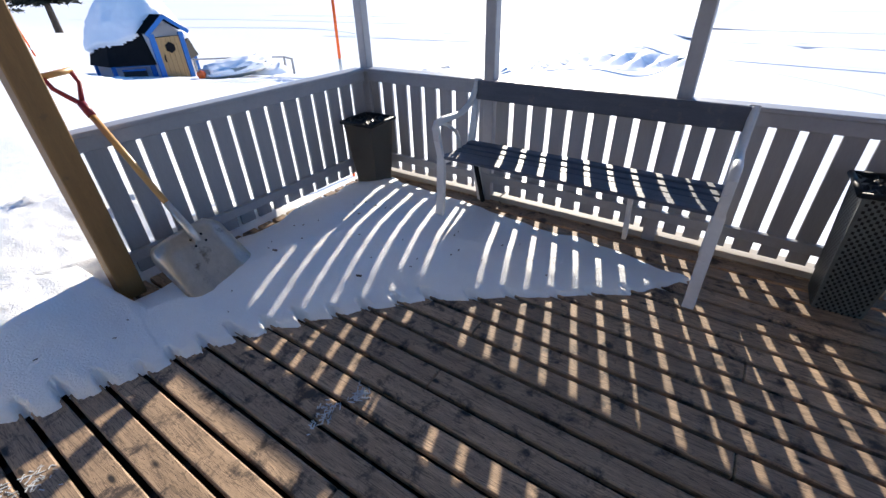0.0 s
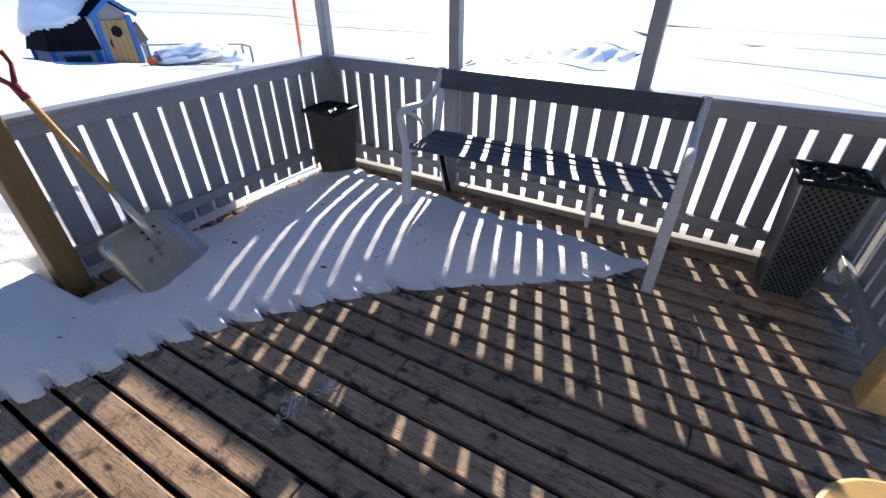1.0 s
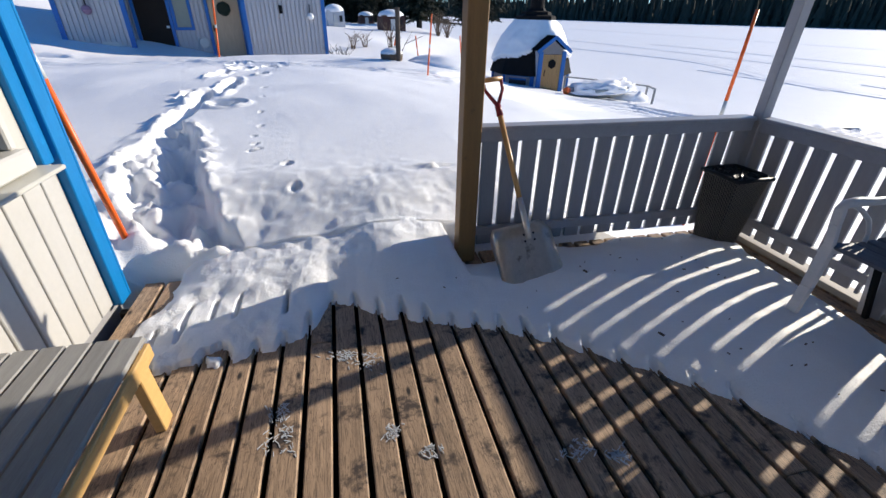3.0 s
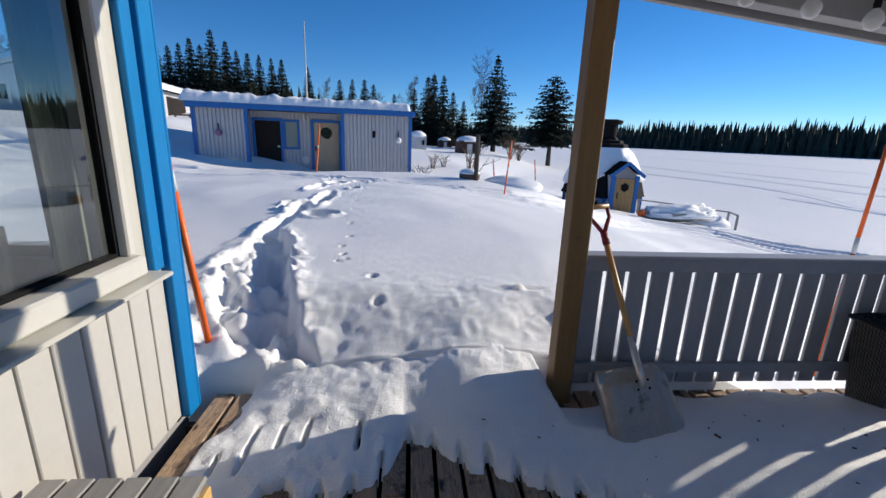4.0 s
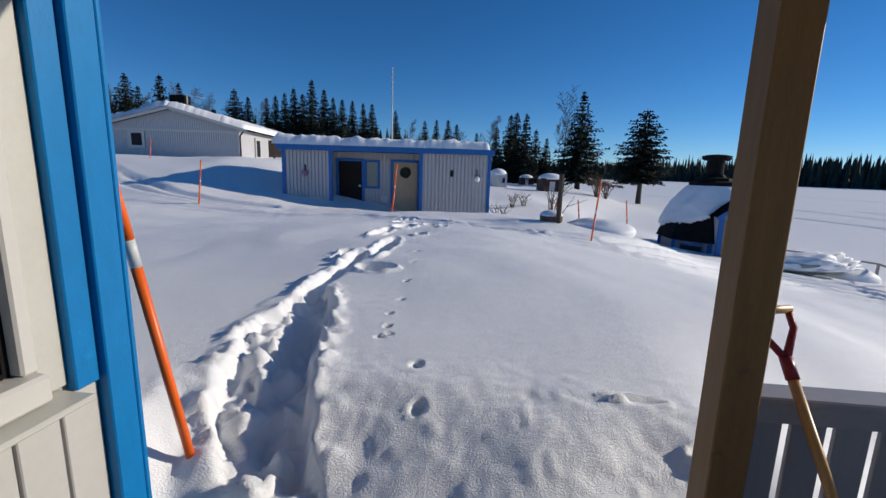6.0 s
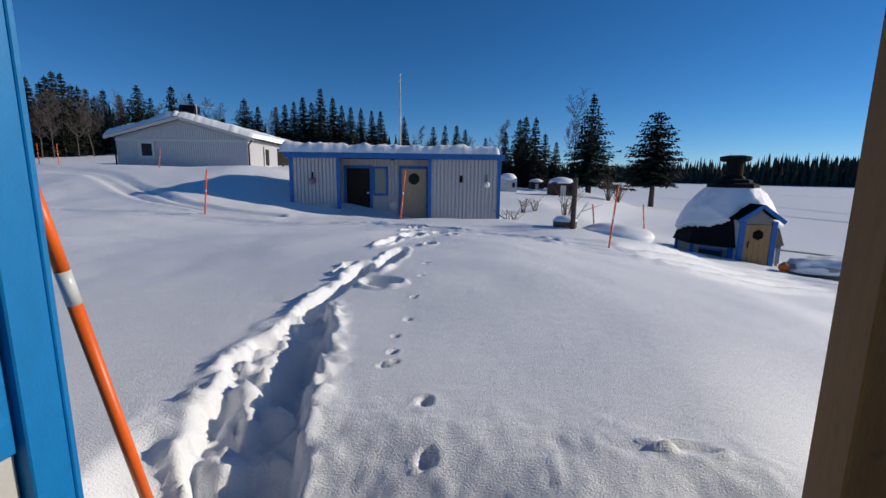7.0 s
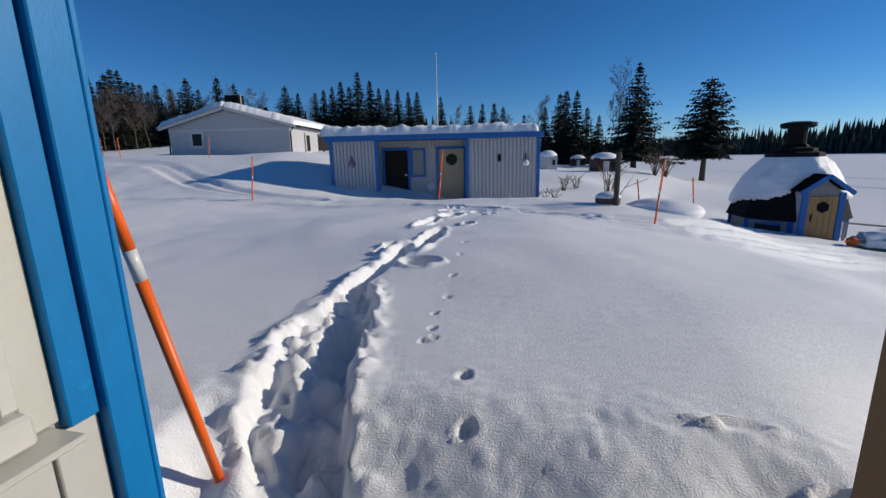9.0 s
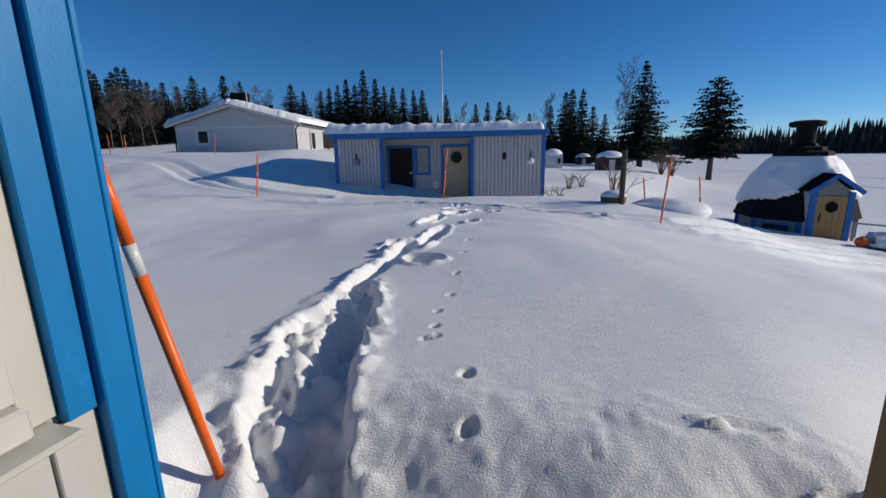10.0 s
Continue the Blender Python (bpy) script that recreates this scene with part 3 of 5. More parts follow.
def house_window():
    w = tagged(thing("window_1", "wide white-framed window with dark glass and outer sill", "window"), kind="structure")
    part("window_sill", box(WALL_X - 0.03, -1.272, -0.35, 3.135, 0.928, 0.95, 0.005), M_SILL, w, "pale metal drip sill")
    part("window_frame", box(-1.50, -1.345, -0.3, 3.062, 0.955, 1.055, 0.012), M_FRAME, w)
    part("window_frame", box(-1.52, -1.392, 3.012, 3.062, 1.055, 2.35, 0.008), M_FRAME, w)
    part("window_frame", box(-1.52, -1.385, -0.3, -0.16, 1.055, 2.35, 0.008), M_FRAME, w)
    part("window_frame", box(-1.52, -1.392, -0.16, 3.012, 2.25, 2.35, 0.008), M_FRAME, w)
    part("casing", box(-1.46, WALL_X - 0.010, 3.064, 3.160, 0.955, 2.9, 0.004), M_SILL, w, "pale recessed side casing")
    b = box(-1.475, -1.435, 2.99, 3.011, 1.06, 2.25)
    box(-1.475, -1.425, -0.158, -0.13, 1.06, 2.25, 0, None, b)
    box(-1.475, -1.435, -0.13, 2.99, 1.057, 1.075, 0, None, b)
    part("gasket", b, M_SOOT, w, "black rubber gasket")
    g = part("pane", box(-1.458, -1.452, -0.13, 2.99, 1.075, 2.25), M_GLASS, w)
    g.visible_shadow = False



def end_window():
    w = tagged(thing("window_2", "second window in the end wall seen through the room", "window"), kind="structure")
    for x0, x1, z0, z1 in ((-4.9, -1.68, 0.98, 1.04), (-4.9, -1.68, 2.34, 2.40), (-1.74, -1.68, 1.04, 2.34), (-4.9, -4.84, 1.04, 2.34), (-3.42, -3.36, 1.04, 2.34)):
        part("window_frame", box(x0, x1, 3.25, 3.34, z0, z1, 0.004), M_FRAME, w)
    for x0, x1 in ((-4.84, -3.42), (-3.36, -1.74)):
        g = part("pane", box(x0, x1, 3.29, 3.295, 1.04, 2.34), M_GLASS, w)
        g.visible_shadow = False


house_wall()
house_window()
end_window()

room = tagged(thing("room", "dim room behind the window", "room"), kind="structure")
part("floor_inside", box(-5.0, -1.61, -2.79, 3.19, 0.0, 0.02), M_ROOMFL, room)
part("back_wall", box(-5.1, -5.0, -2.79, 3.19, 0.0, 2.6), M_DARKIN, room)
part("ceiling_inside", box(-5.1, -1.61, -2.79, 3.19, 2.6, 2.65), M_DARKIN, room)


def curtain():
    bm = bmesh.new()
    rows = []
    for k in range(40):
        y = 3.15 - 0.22 * k / 39
        x = -1.66 + 0.02 * math.sin(k * 1.15)
        rows.append((bm.verts.new((x, y, 0.75)), bm.verts.new((x, y, 2.45))))
    for a, b in zip(rows, rows[1:]):
        bm.faces.new((a[0], b[0], b[1], a[1]))
    bmesh.ops.solidify(bm, geom=bm.faces[:], thickness=0.006)
    return tagged(put("curtain", bm, M_CURTAIN, smooth=True), "grey-green gathered curtain behind the window", "curtain")


def inner_chair():
    c = thing("chair", "white wooden chair seen through the window", "chair", at=pose(-2.05, 2.72, 0.02, 0, 0, 15))
    for sx in (-0.2, 0.2):
        for sy in (-0.2, 0.2):
            part("leg", box(sx - 0.02, sx + 0.02, sy - 0.02, sy + 0.02, 0, 1.18 if sy > 0 else 0.6, 0.004), M_FRAME, c)
    part("seat", box(-0.24, 0.24, -0.24, 0.24, 0.60, 0.63, 0.008), M_FRAME, c)
    for z in (0.82, 1.02):
        part("back_rail", box(-0.18, 0.18, 0.185, 0.215, z, z + 0.11, 0.006), M_FRAME, c)


curtain()
inner_chair()


# ---- veranda roof ----
def roof_z(x):
    return 2.545 - 0.104 * x


def veranda_roof():
    r = tagged(thing("ceiling", "grey painted veranda roof with boarded underside", "roof"), kind="structure")
    ang = math.atan(0.104)

    def slab(x0, x1, y0, y1, up0, up1, bevel=0.0):
        length = (x1 - x0) / math.cos(ang)
        return box(0, length, y0, y1, up0, up1, bevel, Matrix.Translation((x0, 0, roof_z(x0))) @ Matrix.Rotation(ang, 4, "Y"))

    bm = slab(-1.38, 3.75, -0.75, 3.62, 0.17, 0.26)
    for i in range(31):
        y = -0.72 + i * 0.14
        join(bm, slab(-1.38, 3.72, y, y + 0.128, 0.155, 0.17))
    for y in (0.55, 1.6, 2.65):
        join(bm, slab(-1.38, 3.6, y, y + 0.05, 0.03, 0.155))
    put("roof_deck", bm, M_ROOF, r)
    part("fascia", slab(0.78, 3.75, 3.50, 3.545, 0.0, 0.28, 0.004), M_ROOF, r)
    part("fascia", slab(-1.38, 3.75, -0.75, -0.70, 0.0, 0.26, 0.004), M_ROOF, r)
    part("fascia", box(3.72, 3.76, -0.75, 3.545, roof_z(3.75) - 0.02, roof_z(3.75) + 0.26, 0.004), M_ROOF, r)
    part("beam", box(RAIL_X - 0.045, RAIL_X + 0.045, -0.7, 3.5, roof_z(3.3) - 0.09, roof_z(3.3) + 0.155, 0.004), M_GREYTOP, r)
    part("beam", slab(0.84, 3.22, 3.34, 3.44, 0.02, 0.155, 0.004), M_ROOF, r)
    part("light_rail", slab(1.0, 3.2, 3.10, 3.16, 0.07, 0.15, 0.003), M_FRAME, r, "pale batten along the roof edge")


veranda_roof()


def bulb(x):
    z = roof_z(x)
    b = thing("pendant_bulb", "white frosted festoon bulb hanging under the roof", "lamp", "festoon bulbs", at=pose(x, 3.13, z + 0.05))
    part("holder", lathe([(0.014, 0.0), (0.017, -0.02), (0.014, -0.045)], 10), M_SOOT, b)
    part("globe", lathe([(0.012, -0.04), (0.03, -0.06), (0.042, -0.085), (0.042, -0.105), (0.03, -0.13), (0.008, -0.142)], 14), M_BULB, b, smooth=True)


for k in range(5):
    bulb(1.15 + 0.335 * k)
put_wire = put("lamp_cable", tube([(1.0 + 0.1 * i, 3.13, roof_z(1.0 + 0.1 * i) + 0.055) for i in range(18)], 0.006, 6), M_SOOT)
tagged(put_wire, "black cable of the festoon bulbs", "cable")


# ---- posts and railings ----
def post(name, x, y, w, z0, z1, material, label):
    return tagged(put(name, box(x - w / 2, x + w / 2, y - w / 2, y + w / 2, z0, z1, 0.006), material), label, "post", "veranda posts")


post("veranda_post", 0.908, 3.415, 0.128, 0.0, roof_z(0.9) + 0.15, M_POST, "yellow-brown treated timber post at the deck opening")
post("veranda_post", 2.235, -0.475, 0.12, 0.0, roof_z(2.2) + 0.15, M_PINE, "pale raw timber post at the deck side")
for y in (3.455, 2.185, 0.86, -0.46):
    post("veranda_post", RAIL_X + 0.01, y, 0.085, 0.0, roof_z(RAIL_X) - 0.09, M_GREYTOP, "grey painted roof post behind the railing")


def railing(name, label, start, length, turn, pitch, gap, phase, gaps=()):
    """A railing along its own +x; its inner side is -y. Slats outside, rails inside, a cap on top."""
    r = thing(name, label, "railing", "deck railings", at=pose(*start, 0, 0, turn))
    part("cap", box(0, length, -0.045, 0.075, 0.955, 0.983, 0.006), M_GREYTOP, r)
    part("top_rail", box(0, length, -0.024, -0.001, 0.875, 0.955, 0.004), M_GREYTOP, r)
    part("bottom_rail", box(0, length, -0.040, -0.001, 0.172, 0.238, 0.004), M_GREYTOP, r)
    last = -0.005
    for c in gaps:
        part("slat", box(last, c - gap / 2, 0.0, 0.022, 0.075, 0.953, 0.003), M_GREY, r)
        last = c + gap / 2
    if gaps:
        part("slat", box(last, length, 0.0, 0.022, 0.075, 0.953, 0.003), M_GREY, r)
    data = None
    x = phase if not gaps else length
    while x + pitch - gap <= length + 0.03:
        if data is None:
            data = part("slat", box(0, pitch - gap, 0.0, 0.022, 0.075, 0.953, 0.003), M_GREY, r)
            ob = data
        else:
            ob = new("slat", data.data)
            ob.parent = r
        ob.location = (x, 0, 0)
        x += pitch
    return r


railing("railing", "grey painted slatted railing beside the deck opening", (0.975, 3.475, 0), 2.26, 0, 0.1487, 0.032, 0.006,
        [0.030 + 0.1487 * i for i in range(15)])
railing("railing", "grey painted slatted railing behind the bench", (RAIL_X, 3.43, 0), 3.86, -90, 0.151, 0.042, -0.005,
        [0.125 + 0.156 * i for i in range(7)] + [1.126 + 0.150 * i for i in range(11)] + [2.755 + 0.1465 * i for i in range(8)])
railing("railing", "grey painted slatted railing at the deck side", (3.23, -0.455, 0), 0.93, 180, 0.145, 0.034, 0.01)
# deck edge beyond the rail; its sunlit look is in the paler colour
bm = box(RAIL_X - 0.02, RAIL_X + 0.12, -0.6, 2.05, 0.004, 0.05, 0.004)
join(bm, box(RAIL_X - 0.02, RAIL_X + 0.12, 2.06, 3.42, 0.004, 0.05, 0.004))
tagged(put("trim", bm, M_LEDGE), "weathered edge board of the deck, coloured paler as sunlit", "edge board", kind="structure")


# ---- drift of snow on the deck ----
_x = np.arange(-1.36, 3.26, 0.011)
_y = np.arange(0.42, 3.86, 0.018)
_gx, _gy = np.meshgrid(_x, _y)
_z, _d = drift(_gx, _gy)
tagged(sheet("snow_drift", _x, _y, _z, M_SNOW, _d > -0.010), "smooth snow drift melting back along the deck boards", "snow", kind="stuff")


def dz(x, y):
    z, d = drift(np.array([float(x)]), np.array([float(y)]))
    return float(z[0])


# ---- garden bench ----
def bench():
    b = thing("garden_bench", "garden bench with white iron ends and blue-grey wooden slats", "bench", at=pose(0, 0, 0))
    y0, y1 = 0.50, 2.22
    for y, s in ((y0, 1), (y1, -1)):
        end = bmesh.new()

        def strap(pts, w, h):
            for a, c in zip(pts, pts[1:]):
                beam(a, c, h, w, 0.004, (0, 1, 0), end)

        strap([(2.585, y, 0.0), (2.625, y, 0.30), (2.64, y, 0.56)], 0.062, 0.035)
        strap([(2.64, y, 0.55), (2.60, y, 0.70), (2.585, y, 0.79)], 0.05, 0.03)
        strap([(3.23, y, 0.0), (3.15, y, 0.28), (3.06, y, 0.54)], 0.055, 0.035)
        strap([(3.05, y, 0.53), (3.09, y, 0.70), (3.125, y, 0.86), (3.15, y, 1.01)], 0.055, 0.03)
        strap([(2.62, y, 0.535), (2.85, y, 0.515), (3.07, y, 0.54)], 0.05, 0.03)
        part("end_frame", end, M_IRON, b, "chipped white painted iron end")
        arm = bmesh.new()
        pts = [(2.57, y, 0.775), (2.60, y, 0.812), (2.68, y, 0.82), (2.80, y, 0.812), (2.92, y, 0.815), (3.02, y, 0.85), (3.10, y, 0.93), (3.135, y, 1.0)]
        tube(pts, [0.022, 0.026, 0.027, 0.024, 0.022, 0.021, 0.02, 0.018], 8, arm)
        tube([(2.66, y, 0.80), (2.74, y, 0.765), (2.83, y, 0.70), (2.88, y, 0.62), (2.89, y, 0.54)], 0.013, 6, arm)
        part("armrest", arm, M_IRON, b, smooth=True)
    for i, x in enumerate((2.635, 2.722, 2.809, 2.896, 2.983)):
        zz = 0.552 - 0.012 * math.sin(i / 4 * math.pi)
        part("seat_slat", box(x, x + 0.076, y0 - 0.005, y1 + 0.005, zz, zz + 0.024, 0.006), M_BENCHW, b)
    bk = box(-0.011, 0.011, y0 + 0.01, y1 - 0.01, -0.066, 0.066, 0.006, Matrix.Translation((3.115, 0, 0.937)) @ Matrix.Rotation(radians(10), 4, "Y"))
    part("back_slat", bk, M_BENCHW, b)
    part("brace", beam((2.72, 1.36, 0.535), (3.0, 1.36, 0.535), 0.04, 0.02), M_IRON, b)
    part("brace_leg", beam((3.02, 1.0, 0.54), (3.16, 1.0, 0.02), 0.03, 0.045, 0.003), M_IRON, b)
    part("stay", beam((3.03, y1 - 0.03, 0.5), (3.17, y1 - 0.05, 0.02), 0.03, 0.03, 0.003), M_SOOT, b)


bench()


# ---- planters ----
def planter(name, at, label, top, bottom, height, material, weave):
    p = thing(name, label, "planter", at=at)
    bm = bmesh.new()
    n, rows = (15, 40) if weave else (17, 36)
    cell = []
    for side in range(4):
        rot = Matrix.Rotation(side * math.pi / 2, 4, "Z")
        for j in range(rows):
            za, zb = height * j / rows, height * (j + 0.82) / rows
            ra, rb = bottom + (top - bottom) * za / height, bottom + (top - bottom) * zb / height
            for i in range(n):
                if not weave:
                    if (i + j) % 2 == 0 and 0 < i < n - 1:
                        ua, ub = -1 + 2 * (i + 0.1) / n, -1 + 2 * (i + 0.9) / n
                        bm.faces.new([bm.verts.new(rot @ Vector(c)) for c in ((ua * ra, -ra - 0.001, za), (ub * ra, -ra - 0.001, za), (ub * rb, -rb - 0.001, zb), (ua * rb, -rb - 0.001, zb))])
                    continue
                ua, ub = -1 + 2 * (i + (0.12 if (i + j) % 2 else 0.0)) / n, -1 + 2 * (i + 0.86) / n
                out = 0.004 if (i + j) % 2 else 0.0
                v = [bm.verts.new(rot @ Vector(c)) for c in ((ua * ra, -ra - out, za), (ub * ra, -ra - out, za), (ub * rb, -rb - out, zb), (ua * rb, -rb - out, zb))]
                bm.faces.new(v)
    bmesh.ops.solidify(bm, geom=bm.faces[:], thickness=0.006 if weave else 0.002)
    part("weave", bm, material if weave else M_LINER, p, "" if weave else "rows of small dark holes")
    core = lathe([(bottom * 0.97, 0.004), (top * 0.97, height - 0.01)], 4, None, Matrix.Rotation(0, 4, "Z"))
    for v in core.verts:
        v.co.x *= 1.4 if weave else 1.453
        v.co.y *= 1.4 if weave else 1.453
    part("body", core, M_LINER if weave else material, p, "dark inner shell" if weave else "dark grey-green woven shell")
    rim = bmesh.new()
    t = top + 0.012
    for a, c in (((-t, -t), (t, -t)), ((t, -t), (t, t)), ((t, t), (-t, t)), ((-t, t), (-t, -t))):
        tube([(a[0], a[1], height), ((a[0] + c[0]) / 2, (a[1] + c[1]) / 2, height + 0.006), (c[0], c[1], height)], 0.016, 8, rim)
    part("rim", rim, M_LINER, p, "glossy black liner folded over the rim", True)
    soil = bmesh.new()
    bmesh.ops.create_grid(soil, x_segments=14, y_segments=14, size=top * 0.97, matrix=Matrix.Translation((0, 0, height - 0.004)))
    for v in soil.verts:
        v.co.z += random.uniform(-0.025, 0.022)
    part("soil", soil, M_LINER, p, "crumpled black plastic and dry soil")
    return p


planter("planter", pose(3.02, 3.255, 0.03, 0, 0, 3), "square brown woven planter in the railing corner", 0.155, 0.108, 0.57, M_RATTAN2, True)
planter("planter", pose(3.068, -0.185, 0.0, 0, 0, 2), "tall square black woven planter beside the railing", 0.150, 0.112, 0.70, M_RATTAN, False)


# ---- snow shovel ----
def shovel():
    """Built along the post in world places: blade in the drift, grip against the post."""
    s = thing("snow_shovel", "aluminium snow shovel with wooden shaft leaning on the railing", "shovel")
    base, grip = Vector((1.275, 2.83, 0.055)), Vector((1.09, 3.575, 1.26))
    up = (grip - base).normalized()
    right = Vector((1, 0.06, 0))
    right = (right - up * right.dot(up)).normalized()
    out = right.cross(up)
    m = Matrix((right, out, up)).transposed().to_4x4()
    m.translation = base
    bm = bmesh.new()
    nu, nv = 22, 18
    grid = []
    for j in range(nv + 1):
        v = j / nv
        row = []
        half = 0.232 if v < 0.78 else 0.232 * math.sqrt(1 - 0.42 * ((v - 0.78) / 0.22) ** 2)
        for i in range(nu + 1):
            u = -1 + 2 * i / nu
            dish = -0.075 * (abs(u) ** 5) * (0.35 + 0.75 * v) - 0.03 * max(0, v - 0.85) / 0.15
            rib = 0.012 * sum(math.exp(-((u - c) / 0.06) ** 2) for c in (-0.5, 0.5)) * (1.1 - v)
            row.append(bm.verts.new((u * half, 1.25 * dish + rib - 0.02 * math.sin(v * 2.2), v * 0.455)))
        grid.append(row)
    for a, b in zip(grid, grid[1:]):
        for i in range(nu):
            bm.faces.new((a[i], a[i + 1], b[i + 1], b[i]))
    bmesh.ops.solidify(bm, geom=bm.faces[:], thickness=0.003)
    bm.transform(m)
    part("blade", bm, M_ALU, s, "dented scratched aluminium blade", True)
    L = (grip - base).length

    def at(u, w, d=0.0):
        return m @ Vector((u, d, w))

    part("socket", tube([at(0, 0.34, -0.004), at(0, 0.42, 0.004), at(0, 0.62, 0.0)], [0.018, 0.023, 0.018], 12), M_ALU, s, "bright aluminium socket", True)
    part("shaft", tube([at(0, 0.60, 0.0), at(0, 0.8, 0.0), at(0, L - 0.22)], [0.0175, 0.018, 0.018], 12), M_HANDLE, s, "varnished wooden shaft", True)
    yk = bmesh.new()
    tube([at(0, L - 0.25), at(0, L - 0.17)], [0.022, 0.021], 10, yk)
    for q in (-1, 1):
        tube([at(0, L - 0.18), at(q * 0.035, L - 0.12), at(q * 0.064, L - 0.07), at(q * 0.066, L)], [0.014, 0.013, 0.012, 0.012], 8, yk)
    part("yoke", yk, M_RED, s, "dark red forked yoke", True)
    part("grip", tube([at(-0.075, L), at(0.075, L)], 0.016, 12), M_HANDLE, s, "wooden cross grip", True)
    for q in (-0.035, 0.035):
        for w in (0.33, 0.375):
            part("rivet", lathe([(0.008, 0), (0.006, 0.004)], 8, None, m @ Matrix.Translation((q, 0.006, w)) @ Matrix.Rotation(radians(-90), 4, "X")), M_SOOT, s)


shovel()


# ---- slatted seat by the wall ----
def wall_seat():
    t = thing("slatted_bench", "low weathered grey slatted bench on raw pine legs", "bench")
    for i in range(6):
        x = -1.345 + i * 0.094
        part("slat", box(x, x + 0.084, 0.55, 2.31, 0.428, 0.452, 0.005), M_TABLE, t)
    for y in (0.85, 2.17):
        part("cross_beam", box(-1.34, -0.80, y, y + 0.045, 0.345, 0.426, 0.004), M_PINE, t, "raw pine cross beam")
        part("leg", beam((-0.835, y + 0.07, 0.41), (-0.815, y + 0.07, 0.0), 0.045, 0.09, 0.004, (0, 1, 0)), M_PINE, t, "splayed raw pine leg")
        part("leg", beam((-1.26, y + 0.07, 0.41), (-1.32, y + 0.07, 0.0), 0.045, 0.09, 0.004, (0, 1, 0)), M_PINE, t, "splayed raw pine leg")
    part("side_rail", box(-0.788, -0.766, 0.60, 2.28, 0.365, 0.435, 0.004), M_PINE, t, "raw pine side rail")


wall_seat()


def stool():
    s = thing("round_table", "round raw wood low table top on a stout foot", "table", at=pose(1.25, -0.30, -0.05))
    part("tabletop", lathe([(0.0, 0.34), (0.25, 0.34), (0.262, 0.348), (0.262, 0.372), (0.25, 0.38), (0.0, 0.38)], 40), M_PINE, s)
    part("foot", lathe([(0.12, 0.052), (0.12, 0.338)], 20), M_PINE, s)


stool()


# ---- marker sticks ----
def stick(base, top, r, label, bands=((0.62, 0.70),)):
    s = thing("marker_stick", label, "marker stick", "snow marker sticks")
    a, b = Vector(base), Vector(top)
    last = 0.0
    for u, v in bands:
        part("rod", tube([a.lerp(b, last), a.lerp(b, u)], r, 10), M_ORANGE, s, smooth=True)
        part("band", tube([a.lerp(b, u), a.lerp(b, v)], r * 1.04, 10), M_REFLECT, s, "pale reflective band", True)
        last = v
    part("rod", tube([a.lerp(b, last), b], [r, r * 0.9], 10), M_ORANGE, s, smooth=True)


stick((-1.452, 3.828, -0.10), (-1.418, 3.424, 1.71), 0.022, "thick orange plastic snow marker leaning on the house corner", ((0.775, 0.842),))
ORANGE = "thin orange snow marker stick standing in the snow"
stick((3.79, 4.37, gz(3.79, 4.37) - 0.3), (3.82, 4.33, 1.72), 0.017, ORANGE, ((0.62, 0.68),))
for a, b, r in (((-3.4, 16.36, 0.13), (-3.23, 16.4, 1.92), 0.028), ((-9.02, 14.25, 0.5), (-8.9, 14.35, 1.87), 0.024), ((2.22, 11.5, 0.05), (2.33, 11.49, 1.62), 0.019),
                ((2.67, 14.99, 0.13), (2.56, 15.0, 1.01), 0.02), ((4.26, 15.61, -0.15), (4.13, 15.65, 1.0), 0.02), ((1.70, 14.6, 0.1), (1.95, 14.6, 1.2), 0.02),
                ((-17.73, 22.63, 2.03), (-17.6, 22.7, 3.0), 0.02), ((-29.0, 26.0, 2.6), (-29.0, 26.0, 3.5), 0.02), ((-23.5, 22.5, 2.4), (-23.5, 22.5, 3.2), 0.02)):
    g = gz(a[0], a[1]) - 0.1
    stick((a[0], a[1], min(g, a[2])), b, r, ORANGE, ((0.55, 0.60),))


# ---- shed ----
def local(origin, direction, z=0.0):
    """A frame whose x runs along direction, y away from the viewer's side."""
    d = Vector((*direction, 0)).normalized()
    n = Vector((-d.y, d.x, 0))
    m = Matrix((d, n, Vector((0, 0, 1)))).transposed().to_4x4()
    m.translation = (*origin, z)
    return m


def snow_slab(x0, x1, y0, y1, z, thick, seed, slope=0.0, ridge=None):
    nx, ny = 150, 40
    bm = bmesh.new()
    xs, ys = np.linspace(x0, x1, nx), np.linspace(y0, y1, ny)
    gx, gy = np.meshgrid(xs, ys)
    e = np.minimum(np.minimum(gx - x0, x1 - gx), np.minimum(gy - y0, y1 - gy))
    h = thick * (1 - np.exp(-e / 0.07)) + 0.05 * fbm(gx * 1.6, gy * 1.6, seed) * ss(0, 0.2, e) + 0.13 * np.abs(fbm(gx * 2.3, gy * 2.3, seed + 9)) * ss(0.0, 0.15, e) * ss(1.2, 0.1, gy - y0)
    base = z + slope * (gy - y0)
    top = [[bm.verts.new((gx[j, i], gy[j, i], base[j, i] + h[j, i])) for i in range(nx)] for j in range(ny)]
    for a, b in zip(top, top[1:]):
        for i in range(nx - 1):
            bm.faces.new((a[i], a[i + 1], b[i + 1], b[i]))
    return bm


shed_boards = []


